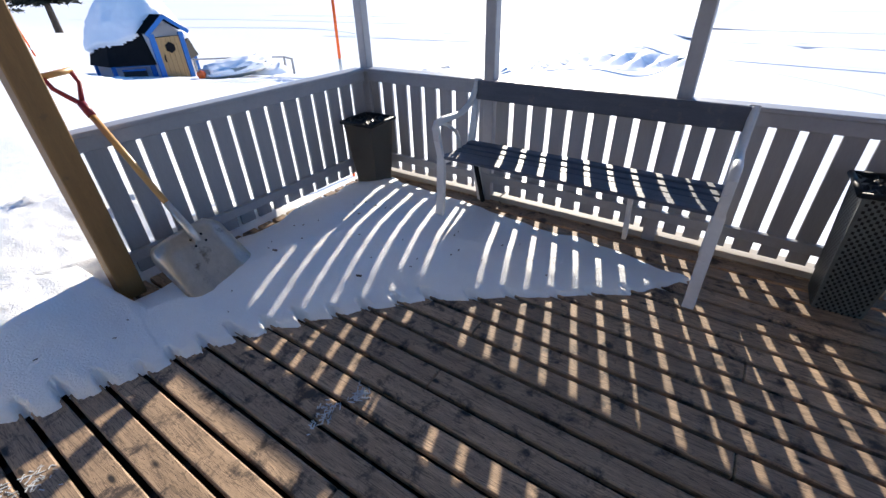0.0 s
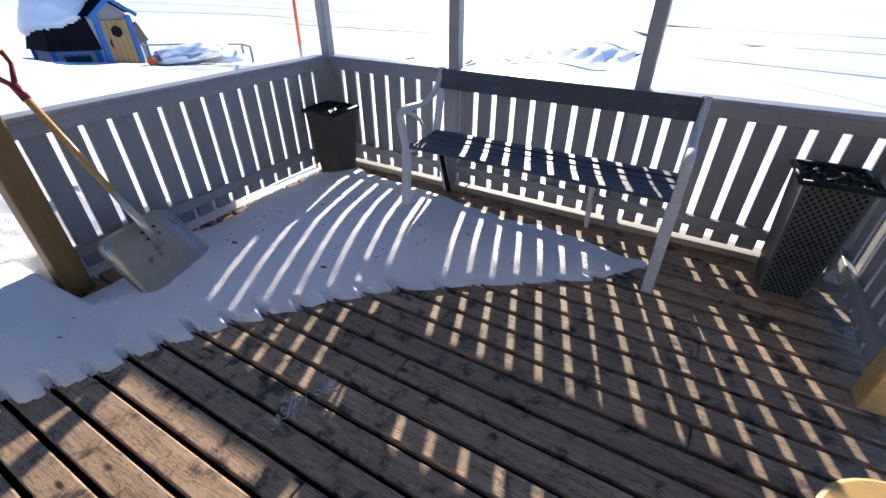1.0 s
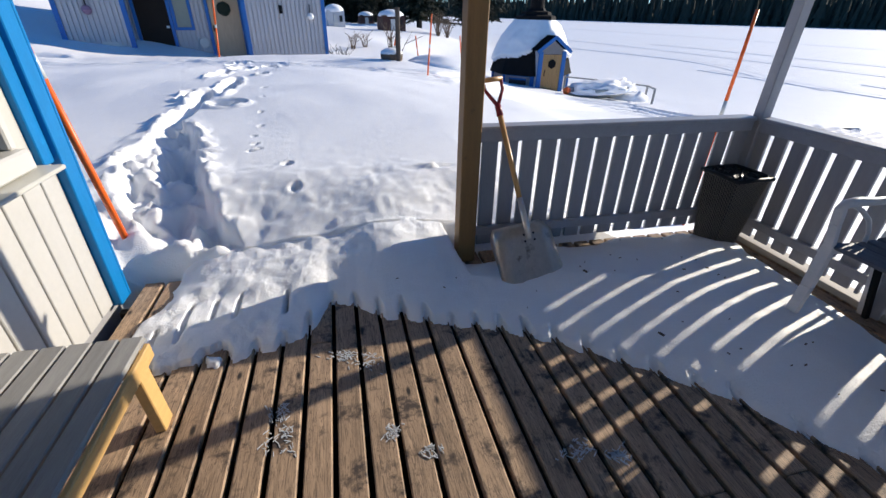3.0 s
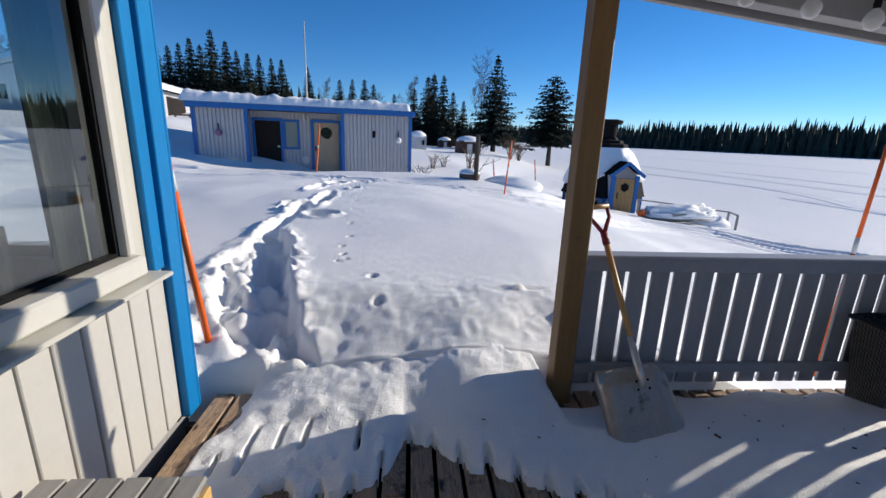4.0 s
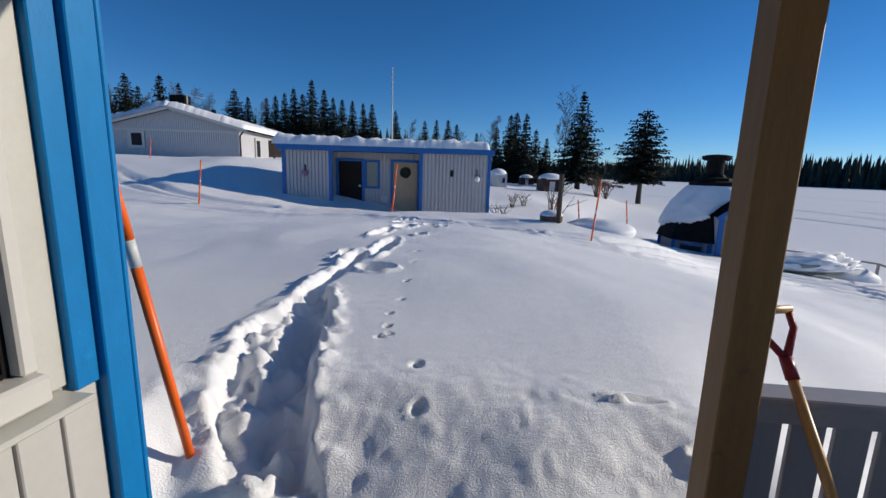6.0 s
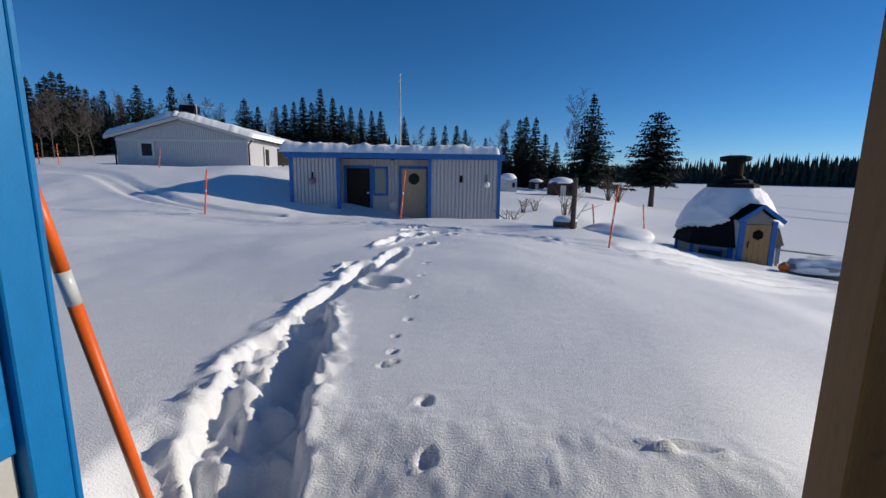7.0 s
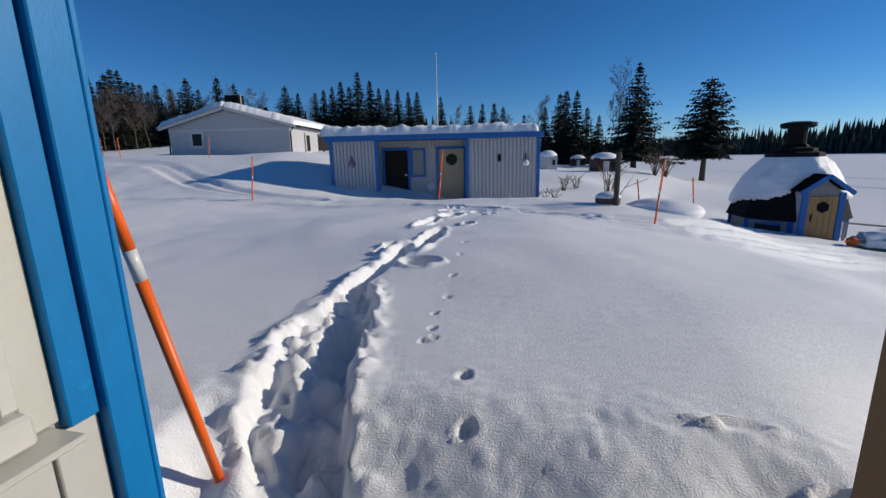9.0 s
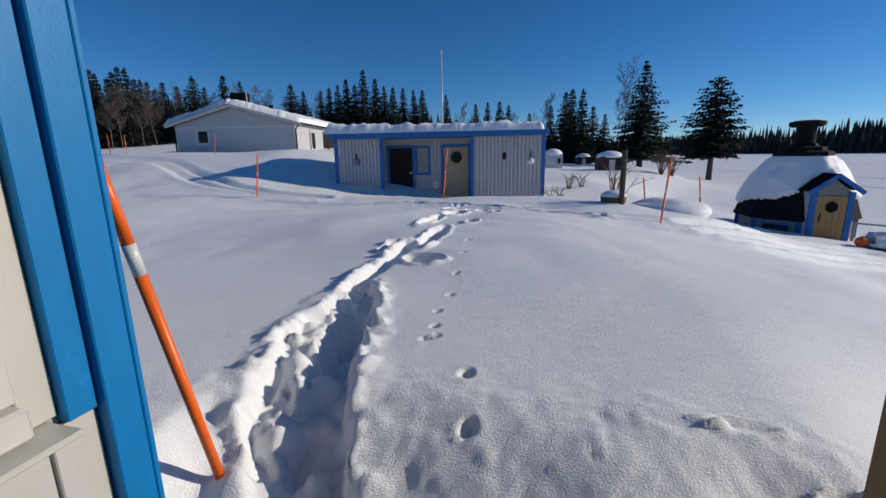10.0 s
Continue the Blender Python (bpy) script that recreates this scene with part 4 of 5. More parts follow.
def shed():
    m = local((-8.72, 19.15), (8.62, 1.42))
    W, H, B = 8.72, 2.45, -0.7
    s = thing("shed", "long pale grey shed with blue trim and a snow-covered flat roof", "shed", at=m)

    def clad(x0, x1, y, z0, z1, name="wall"):
        wl = part(name, box(x0, x1, y + 0.03, y + 0.12, z0, z1), M_SHEDW, s, "pale grey vertical cladding")
        n = int((x1 - x0) / 0.15)
        step = (x1 - x0) / n
        for i in range(n):
            ob = new("board", shed_boards[0]) if shed_boards else part("board", box(0, 0.112, -0.018, 0.03, z0, z1, 0.006), M_SHEDW, wl)
            if not shed_boards:
                shed_boards.append(ob.data)
            ob.parent = wl
            ob.location = (x0 + i * step + 0.02, y, 0)

    clad(0.0, 1.95, 0.0, B, H)
    clad(5.75, W, 0.0, B, H)
    clad(1.95, 5.75, 0.95, B, H)
    side = box(0, 0.12, 0.12, 3.4, B, H)
    box(W - 0.12, W, 0.12, 3.4, B, H, 0, None, side)
    box(0, W, 3.4, 3.5, B, H, 0, None, side)
    box(1.83, 1.95, 0.12, 0.95, B, H, 0, None, side)
    box(5.75, 5.87, 0.12, 0.95, B, H, 0, None, side)
    part("side_wall", side, M_SHEDW, s)
    for x in (0.0, 1.92, 5.72, W - 0.11):
        part("corner_board", box(x - 0.02, x + 0.13, -0.02, 0.1, B, H, 0.005), M_BLUED, s, "blue corner board")
    part("fascia", box(-0.14, W + 0.12, -0.26, -0.2, H - 0.02, H + 0.2, 0.005), M_BLUED, s, "blue roof fascia")
    part("fascia", box(-0.14, -0.08, -0.2, 3.6, H - 0.02, H + 0.2, 0.005), M_BLUED, s, "blue roof fascia")
    part("fascia", box(W + 0.06, W + 0.12, -0.2, 3.6, H - 0.02, H + 0.2, 0.005), M_BLUED, s, "blue roof fascia")
    part("roof", box(-0.11, W + 0.09, -0.2, 3.6, H + 0.03, H + 0.2), M_SOOT, s)
    part("snow_cover", snow_slab(-0.30, W - 0.08, -0.36, 3.5, H + 0.2, 0.30, 5, 0.03), M_FARSNOW, s, "thick snow on the roof", True)
    d1 = part("door", box(2.15, 3.15, 0.90, 0.945, B, 2.05, 0.006), M_DOORD, s, "dark brown door in the recess")
    part("handle", box(3.02, 3.12, 0.86, 0.895, 0.95, 1.03, 0.004), M_REFLECT, d1)
    d2 = part("door", box(4.55, 5.6, 0.90, 0.945, B, 2.05, 0.006), M_DOOR, s, "pale wooden door with a wreath")
    part("handle", box(4.58, 4.64, 0.86, 0.895, 0.85, 1.05, 0.004), M_SOOT, d2)
    for x0, x1, z in ((2.03, 3.27, 2.05), (4.42, 5.73, 2.05)):
        part("door_frame", box(x0, x0 + 0.11, 0.88, 0.949, B, z + 0.12, 0.004), M_BLUED, s, "blue door frame")
        part("door_frame", box(x1 - 0.11, x1, 0.88, 0.949, B, z + 0.12, 0.004), M_BLUED, s, "blue door frame")
        part("door_frame", box(x0 + 0.11, x1 - 0.11, 0.88, 0.949, z, z + 0.12, 0.004), M_BLUED, s, "blue door frame")
    w = part("window", box(3.38, 3.85, 0.91, 0.949, 0.98, 2.03, 0.004), M_CURTAIN, s, "narrow pale window")
    for a, b, c, d in ((3.28, 3.95, 0.88, 0.98), (3.28, 3.95, 2.03, 2.13), (3.28, 3.38, 0.98, 2.03), (3.85, 3.95, 0.98, 2.03)):
        part("window_frame", box(a, b, 0.885, 0.949, c, d, 0.004), M_BLUED, w, "blue window frame")
    wre = lathe([(0.13, -0.03), (0.2, -0.05), (0.24, 0.0), (0.2, 0.05), (0.13, 0.03)], 22, None, Matrix.Translation((5.08, 0.86, 1.62)) @ Matrix.Rotation(radians(90), 4, "X"))
    for v in wre.verts:
        v.co += Vector((random.uniform(-0.02, 0.02), random.uniform(-0.02, 0.02), random.uniform(-0.02, 0.02)))
    part("wreath", wre, M_WREATH, d2, "dark green door wreath")
    part("lamp_box", box(7.02, 7.14, -0.07, -0.005, 1.5, 1.78, 0.01), M_SOOT, s, "black wall lamp")
    part("ornament", lathe([(0.02, 0.16), (0.12, 0.1), (0.15, 0.0), (0.1, -0.1), (0.02, -0.13)], 12, None, Matrix.Translation((0.95, -0.1, 1.5))), M_PURPLE, s, "mauve hanging ornament")
    part("ornament", lathe([(0.02, 0.13), (0.10, 0.09), (0.14, 0.0), (0.1, -0.1), (0.02, -0.12)], 12, None, Matrix.Translation((8.15, -0.1, 1.42))), M_BULB, s, "white hanging ornament")
    part("bracket", box(0.94, 0.96, -0.12, 0, 1.55, 1.85), M_SOOT, s)
    part("bracket", box(8.14, 8.16, -0.12, 0, 1.5, 1.82), M_SOOT, s)
    part("vent_box", box(1.05, 1.55, -0.03, -0.004, 0.32, 0.55, 0.006), M_FRAME, s, "white vent hatch")
    part("round_cover", lathe([(0.2, 0), (0.2, 0.03), (0.16, 0.05)], 20, None, Matrix.Translation((4.17, 0.93, 0.45)) @ Matrix.Rotation(radians(90), 4, "X")), M_FRAME, s, "round white cover")
    part("eave_lamp", box(4.1, 4.2, 0.78, 0.94, 2.15, 2.38, 0.01), M_FRAME, s)


shed()


# ---- house beyond ----
def far_house():
    m = local((-23.99, 26.62), (0.985, 0.17))
    W, E, R, D, B = 8.11, 3.95, 5.05, 13.0, 1.2
    h = thing("house", "long pale grey wooden house with snow on its low roof", "house", at=m)
    bm = bmesh.new()
    x = 0.0
    while x < W:
        x1 = min(x + 0.14, W)
        top = lambda v: E + (R - E) * (1 - abs(v - W / 2) / (W / 2))
        box(x, x1 - 0.034, -0.03, 0.0, B, E - 0.25, 0, None, bm)
        box(x, x1 - 0.034, -0.03, 0.0, E - 0.10, max(E - 0.05, top((x + x1) / 2) - 0.12), 0, None, bm)
        x = x1
    part("cladding", bm, M_SHEDG, h, "pale grey vertical boards")
    bm = box(0, W, 0, 0.15, B, E)
    v = [bm.verts.new(c) for c in ((0, 0.0, E), (W, 0.0, E), (W / 2, 0.0, R), (0, 0.15, E), (W, 0.15, E), (W / 2, 0.15, R))]
    for f in ((0, 1, 2), (5, 4, 3), (0, 2, 5, 3), (1, 4, 5, 2)):
        bm.faces.new([v[i] for i in f])
    box(0, 0.15, 0.15, D, B, E, 0, None, bm)
    box(W - 0.15, W, 0.15, D, B, E, 0, None, bm)
    box(0, W, D, D + 0.15, B, E, 0, None, bm)
    part("wall", bm, M_SHEDW, h)
    part("ledge", box(-0.02, W + 0.02, -0.05, -0.026, E - 0.25, E - 0.10, 0.004), M_FRAME, h, "white gable board")
    for q in (-1, 1):
        a = Vector((W / 2, -0.35, R + 0.06))
        b = Vector((W / 2 + q * (W / 2 + 0.5), -0.35, E - 0.14 + 0.06))
        part("barge_board", beam(a, b, 0.05, 0.2, 0.0), M_FRAME, h, "white barge board")
        rf = bmesh.new()
        pts = [rf.verts.new(c) for c in ((a.x, -0.4, a.z + 0.1), (b.x, -0.4, b.z + 0.1), (b.x, D + 0.4, b.z + 0.1), (a.x, D + 0.4, a.z + 0.1))]
        rf.faces.new(pts)
        bmesh.ops.solidify(rf, geom=rf.faces[:], thickness=0.1)
        part("roof", rf, M_SOOT, h, "dark roof edge")
        sn = snow_slab(0.0, W / 2 + 0.58, -0.5, D + 0.4, 0.0, 0.34, 40 + q)
        k = (b.z - a.z) / (W / 2 + 0.5)
        for vv in sn.verts:
            vv.co.z += a.z + 0.1 + k * vv.co.x
            vv.co.x = W / 2 + q * (vv.co.x - 0.05)
        part("snow_cover", sn, M_FARSNOW, h, "thick snow on the roof", True)
        part("drain_pipe", tube([(W / 2 + q * (W / 2 + 0.35), -0.2, E - 0.1), (W / 2 + q * (W / 2 + 0.06), -0.06, E - 0.4), (W / 2 + q * (W / 2 + 0.06), -0.06, B)], 0.045, 8), M_SOOT, h, "black drain pipe")

    def window(mm, w, hgt):
        win = part("window", box(0, w, -0.05, -0.028, 0, hgt, 0.0, mm), M_LINER, h, "dark window with white frame")
        for a, b, c, d in ((-0.16, w + 0.16, -0.16, 0), (-0.16, w + 0.16, hgt, hgt + 0.16), (-0.16, 0, 0, hgt), (w, w + 0.16, 0, hgt)):
            part("window_frame", box(a, b, -0.09, -0.028, c, d, 0.0, mm), M_FRAME, win)

    window(Matrix.Translation((1.55, 0, 2.80)), 0.65, 0.75)
    window(Matrix.Translation((W, 2.6, 2.35)) @ Matrix.Rotation(radians(90), 4, "Z"), 0.7, 1.1)
    # no recess here: the porch's shade is a flat dark panel on the wall
    part("porch_recess", box(W + 0.002, W + 0.02, 5.2, 9.0, B, E - 0.3), M_DOORD, h, "flat dark panel coloured as the porch's shade")
    part("chimney", box(W / 2 - 1.15, W / 2 - 0.15, 2.0, 2.8, R - 0.2, R + 1.15, 0.02), M_SOOT, h, "black sheet chimney")
    part("vent_pipe", tube([(W / 2 + 1.0, 3.5, R - 0.2), (W / 2 + 1.0, 3.5, R + 0.45)], 0.14, 10), M_SOOT, h)
    part("antenna", tube([(W / 2 - 0.1, 2.2, R), (W / 2 - 0.1, 2.2, R + 1.25)], 0.03, 6), M_REFLECT, h)
    part("antenna", tube([(W / 2 - 0.15, 2.2, R + 1.2), (W / 2 + 1.1, 2.0, R + 1.0)], 0.03, 6), M_REFLECT, h)
    for i in range(3):
        part("porch_post", box(W + 0.6 + i * 0.9, W + 0.72 + i * 0.9, 4.4, 4.5, 0.9, 2.55), M_TWIG, h)
    for z in (2.1, 2.5):
        part("porch_rail", box(W + 0.5, W + 2.6, 4.36, 4.4, z - 0.1, z), M_TWIG, h)


far_house()


# ---- barbecue hut ----
def hut():
    c = Vector((8.93, 20.65, 0))
    m = local((c.x, c.y), (1.0, 0.04), -1.25)
    h = thing("barbecue_hut", "small eight-sided blue and white hut with black felt roof under snow", "hut", at=m)
    n, R, wall = 8, 1.68, 0.62

    def ring(r, z):
        return [Vector((r * math.cos(2 * math.pi * (k + 0.5) / n), r * math.sin(2 * math.pi * (k + 0.5) / n), z)) for k in range(n)]

    base, top = ring(R, -0.4), ring(R, wall)
    for k in range(n):
        a, b = base[k], base[(k + 1) % n]
        cc, d = top[(k + 1) % n], top[k]
        bm = bmesh.new()
        bm.faces.new([bm.verts.new(v) for v in (a, b, cc, d)])
        bmesh.ops.solidify(bm, geom=bm.faces[:], thickness=0.06)
        part("wall_panel", bm, M_SHEDW, h, "white wall panel")
        e = (b - a).normalized()
        part("corner_board", beam(a * 1.012, d * 1.012, 0.17, 0.05), M_BLUED, h, "blue corner board")
        nrm = ((a + b) / 2)
        nrm.z = 0
        part("top_board", beam(d * 1.01 - Vector((0, 0, 0.05)), cc * 1.01 - Vector((0, 0, 0.05)), 0.05, 0.12), M_BLUED, h, "blue top board")
        if k in (4, 5):
            mid = (a + b) / 2
            w0, w1 = mid - e * 0.38, mid + e * 0.38
            win = part("window", beam(w0 * 1.02 + Vector((0, 0, 0.62)), w1 * 1.02 + Vector((0, 0, 0.62)), 0.04, 0.34), M_LINER, h, "low dark window")
            for zz in (0.42, 0.82):
                part("window_frame", beam(w0 * 1.035 + Vector((0, 0, zz)), w1 * 1.035 + Vector((0, 0, zz)), 0.04, 0.06), M_BLUED, win)
    prof = [(1.88, 0.56), (1.82, 0.72), (1.62, 1.35), (1.34, 1.98), (0.98, 2.5), (0.58, 2.95)]
    bm = bmesh.new()
    rings = [[bm.verts.new(v) for v in ring(r, z)] for r, z in prof]
    for a, b in zip(rings, rings[1:]):
        for k in range(n):
            bm.faces.new((a[k], a[(k + 1) % n], b[(k + 1) % n], b[k]))
    part("roof", bm, M_BLACK, h, "black felt roof")
    bm = bmesh.new()
    na, nr = 90, 34
    rows = []
    keepm = []
    for j in range(nr):
        t = j / (nr - 1)
        row, kr = [], []
        for i in range(na):
            a = 2 * math.pi * i / na
            z = 0.70 + t * 2.0
            r = np.interp(z, [p[1] for p in prof], [p[0] for p in prof])
            w = float(fbm(np.array([math.cos(a) * 2.5 + 9]), np.array([math.sin(a) * 2.5 + z * 1.2]), 77)[0])
            low = 0.10 * w + float(np.interp((a - 2.0) % (2 * math.pi), [0.2, 0.8, 1.4, 1.9, 2.25, 2.5, 2.8, 3.3, 6.28], [0.90, 0.95, 1.15, 1.28, 1.5, 2.05, 2.1, 1.25, 0.90]))
            up = min(1.0, max(0.0, (z - low) / 0.12))
            w2 = float(fbm(np.array([a * 5.0]), np.array([z * 4.0]), 83)[0])
            fat = 0.20 * up * (1 - 0.5 * t) + 0.05 * w * up + 0.04 * w2 * up
            row.append(bm.verts.new(((r + fat - 0.03) * math.cos(a), (r + fat - 0.03) * math.sin(a), z)))
            kr.append(z > low)
        rows.append(row)
        keepm.append(kr)
    for j in range(nr - 1):
        for i in range(na):
            q = (i + 1) % na
            if keepm[j + 1][i] and keepm[j + 1][q]:
                bm.faces.new((rows[j][i], rows[j][q], rows[j + 1][q], rows[j + 1][i]))
    for v in [v for v in bm.verts if not v.link_faces]:
        bm.verts.remove(v)
    part("snow_cover", bm, M_FARSNOW, h, "thick lumpy snow on the roof", True)
    part("chimney_skirt", lathe([(0.88, 2.70), (0.86, 2.84), (0.66, 2.90), (0.64, 3.00), (0.42, 3.04), (0.36, 3.14)], 8), M_SOOT, h, "black chimney skirt")
    part("chimney", lathe([(0.30, 3.1), (0.30, 3.72)], 16), M_SOOT, h, "black chimney pipe")
    part("chimney_cap", lathe([(0.44, 3.70), (0.53, 3.76), (0.53, 3.88), (0.3, 3.93)], 16), M_SOOT, h, "black chimney cap")
    # entrance, towards -y
    y0, yb, hw, eh, ph = -1.95, -1.0, 0.53, 1.56, 2.0
    for q in (-1, 1):
        part("porch_side", box(q * hw - 0.03, q * hw + 0.03, y0 + 0.05, yb, -0.3, eh), M_SHEDW, h, "white porch side")
        part("corner_board", box(q * hw - 0.09, q * hw + 0.09, y0 - 0.03, y0 + 0.06, -0.3, eh, 0.005), M_BLUED, h, "blue corner board")
        a, b = Vector((0, y0 - 0.15, ph + 0.10)), Vector((q * (hw + 0.24), y0 - 0.15, eh - 0.02))
        part("barge_board", beam(a, b, 0.05, 0.13), M_BLUED, h, "blue gable board")
        rf = bmesh.new()
        rf.faces.new([rf.verts.new(v) for v in (a + Vector((0, 0, 0.06)), b + Vector((0, 0, 0.06)), b + Vector((0, 1.3, 0.06)), a + Vector((0, 1.3, 0.06)))])
        bmesh.ops.solidify(rf, geom=rf.faces[:], thickness=0.05)
        part("porch_roof", rf, M_BLACK, h, "black felt porch roof")
    bm = bmesh.new()
    vs = [bm.verts.new(v) for v in ((-hw, y0 + 0.03, 1.45), (hw, y0 + 0.03, 1.45), (hw, y0 + 0.03, eh), (0, y0 + 0.03, ph), (-hw, y0 + 0.03, eh))]
    bm.faces.new(vs)
    bmesh.ops.solidify(bm, geom=bm.faces[:], thickness=0.04)
    part("gable", bm, M_SHEDW, h, "white gable panel")
    door = bmesh.new()
    for i in range(5):
        box(-0.44 + i * 0.176, -0.44 + i * 0.176 + 0.17, y0 - 0.005, y0 + 0.04, -0.2, 1.44, 0.008, None, door)
    dr = part("door", door, M_HUTDOOR, h, "weathered pine plank door")
    part("door_window", lathe([(0.19, 0), (0.19, 0.03), (0.14, 0.035)], 6, None, Matrix.Translation((0.0, y0 - 0.005, 1.08)) @ Matrix.Rotation(radians(90), 4, "X")), M_SOOT, dr, "six-sided dark window")
    part("handle", tube([(-0.32, y0 - 0.05, 0.62), (-0.34, y0 - 0.07, 0.74), (-0.30, y0 - 0.05, 0.86)], 0.02, 6), M_SOOT, dr)


hut()


# ---- boat and timber rail beside the hut ----
def boat():
    b = thing("rowing_boat", "pale rowing boat lying under a heap of snow", "boat", at=pose(10.6, 17.2, gz(10.6, 17.2) + 0.05, 0, 0, 8))
    bm = bmesh.new()
    rings = []
    for i in range(17):
        u = -1 + 2 * i / 16
        w = 0.55 * (1 - abs(u) ** 2.4) + 0.03
        rings.append([bm.verts.new((u * 1.7, w * math.cos(a), 0.42 - 0.42 * math.sin(a) * (1 - 0.3 * u * u) + 0.1 * u * u)) for a in [math.pi * k / 10 for k in range(11)]])
    for a, c in zip(rings, rings[1:]):
        for k in range(10):
            bm.faces.new((a[k], a[k + 1], c[k + 1], c[k]))
    bmesh.ops.solidify(bm, geom=bm.faces[:], thickness=0.02)
    part("hull", bm, M_BOAT, b, "pale hull", True)
    sn = bmesh.new()
    bmesh.ops.create_icosphere(sn, subdivisions=4, radius=1.0)
    for v in sn.verts:
        q = noise.fractal(v.co * 3.5, 1.0, 2.0, 4)
        v.co = Vector((v.co.x * 1.6, v.co.y * 0.62, 0.34 + max(v.co.z, -0.35) * 0.36)) * (1 + 0.24 * q)
    part("snow_cover", sn, M_FARSNOW, b, "heap of snow", True)
    part("float", lathe([(0.02, 0.16), (0.14, 0.1), (0.16, 0.0), (0.1, -0.1)], 12, None, Matrix.Translation((-1.75, -0.1, 0.35))), M_ORANGE, b, "orange bow fender")


boat()


def timber_rail():
    r = thing("timber_rail", "low weathered timber rail half buried in snow", "railing")
    pts = [(9.9, 19.0), (11.6, 18.6), (13.3, 17.9), (13.0, 17.0)]
    for x, y in pts:
        z = gz(x, y)
        part("post", box(x - 0.035, x + 0.035, y - 0.035, y + 0.035, z - 0.3, z + 0.62, 0.006), M_TABLE, r)
    for (ax, ay), (bx, by) in zip(pts, pts[1:]):
        part("rail", beam((ax, ay, gz(ax, ay) + 0.6), (bx, by, gz(bx, by) + 0.6), 0.05, 0.055), M_TABLE, r)


timber_rail()


# ---- trees ----
def spruce_mesh(seed, height, spread, bare=0.06, dome=False):
    """A crown of whorled boughs, each hung with many short needle sprays; a cone, or a rounder old crown with gaps."""
    rnd = random.Random(seed)
    bm = bmesh.new()
    rows = int(height * 6)
    lean = [rnd.uniform(0.8, 1.15) for _ in range(8)]
    for j in range(rows):
        t = (j + rnd.random()) / rows
        z = height * (bare + (1 - bare) * t)
        if dome:
            r = spread * min(1.0, 0.72 + 1.6 * t) * math.sqrt(max(0.0, 1 - t ** 1.7)) * (0.80 + 0.28 * abs(math.sin(j * 0.55)))
        else:
            r = spread * (1 - t) ** 0.92 * rnd.uniform(0.8, 1.12)
        r += 0.08
        k = max(5, int(11 * (1 - t) + 4))
        off = rnd.random() * 6.28
        for i in range(k):
            if rnd.random() < (0.2 if dome else 0.12):
                continue
            a = off + 6.283 * i / k + rnd.uniform(-0.35, 0.35)
            L = r * rnd.uniform(0.6, 1.12) * lean[int(a / 6.283 * 8) % 8]
            ca, sa = math.cos(a), math.sin(a)
            droop = 0.45 - 0.30 * t + rnd.uniform(-0.1, 0.1)
            seg = max(2, int(L / 0.20))
            for q in range(seg):
                u = (q + 0.6) / seg
                p = Vector((ca * L * u, sa * L * u, z - droop * L * u ** 0.9 + 0.18 * L * u ** 3))
                for _ in range(4):
                    side = rnd.uniform(-1, 1)
                    d = Vector((ca * 0.55 - sa * side, sa * 0.55 + ca * side, -rnd.uniform(0.05, 0.75))).normalized()
                    e = p + d * rnd.uniform(0.20, 0.44) * (1 - (0.35 if dome else 0.62) * t)
                    w = Vector((rnd.uniform(-1, 1), rnd.uniform(-1, 1), rnd.uniform(-1, 1))).cross(d) * rnd.uniform(0.06, 0.13)
                    bm.faces.new((bm.verts.new(p - w), bm.verts.new(p + w), bm.verts.new(e)))
    top = Vector((0, 0, height * 1.03))
    for i in range(6):
        a = i * 1.05
        bm.faces.new((bm.verts.new(top), bm.verts.new((0.08 * math.cos(a), 0.08 * math.sin(a), height * 0.95)), bm.verts.new((0.08 * math.cos(a + 1), 0.08 * math.sin(a + 1), height * 0.95))))
    me = bpy.data.meshes.new("crown")
    bm.to_mesh(me)
    bm.free()
    me.materials.append(M_NEEDLE)
    tr = tube([(0, 0, -0.5), (0, 0, height * 0.5), (0, 0, height * 0.98)], [height * 0.018 + 0.05, height * 0.010 + 0.02, 0.012], 8)
    tm = bpy.data.meshes.new("trunk")
    tr.to_mesh(tm)
    tr.free()
    tm.materials.append(M_BARK)
    return me, tm


SPRUCE = [spruce_mesh(1, 8.6, 2.3, 0.13), spruce_mesh(2, 8.6, 1.7, 0.05), spruce_mesh(3, 8.6, 2.05, 0.26, True), spruce_mesh(4, 8.6, 1.4, 0.04)]


def spruce(x, y, height, kind, turn, label="dark green spruce tree", group="spruces", z=None, wide=1.0):
    s = height / 8.6
    t = thing("spruce_tree", label, "tree", group, at=pose(x, y, gz(x, y) if z is None else z, 0, 0, turn) @ Matrix.Diagonal((s * wide, s * wide, s, 1)))
    for nm, me in zip(("crown", "trunk"), SPRUCE[kind]):
        ob = new(nm, me)
        ob.parent = t
    return t


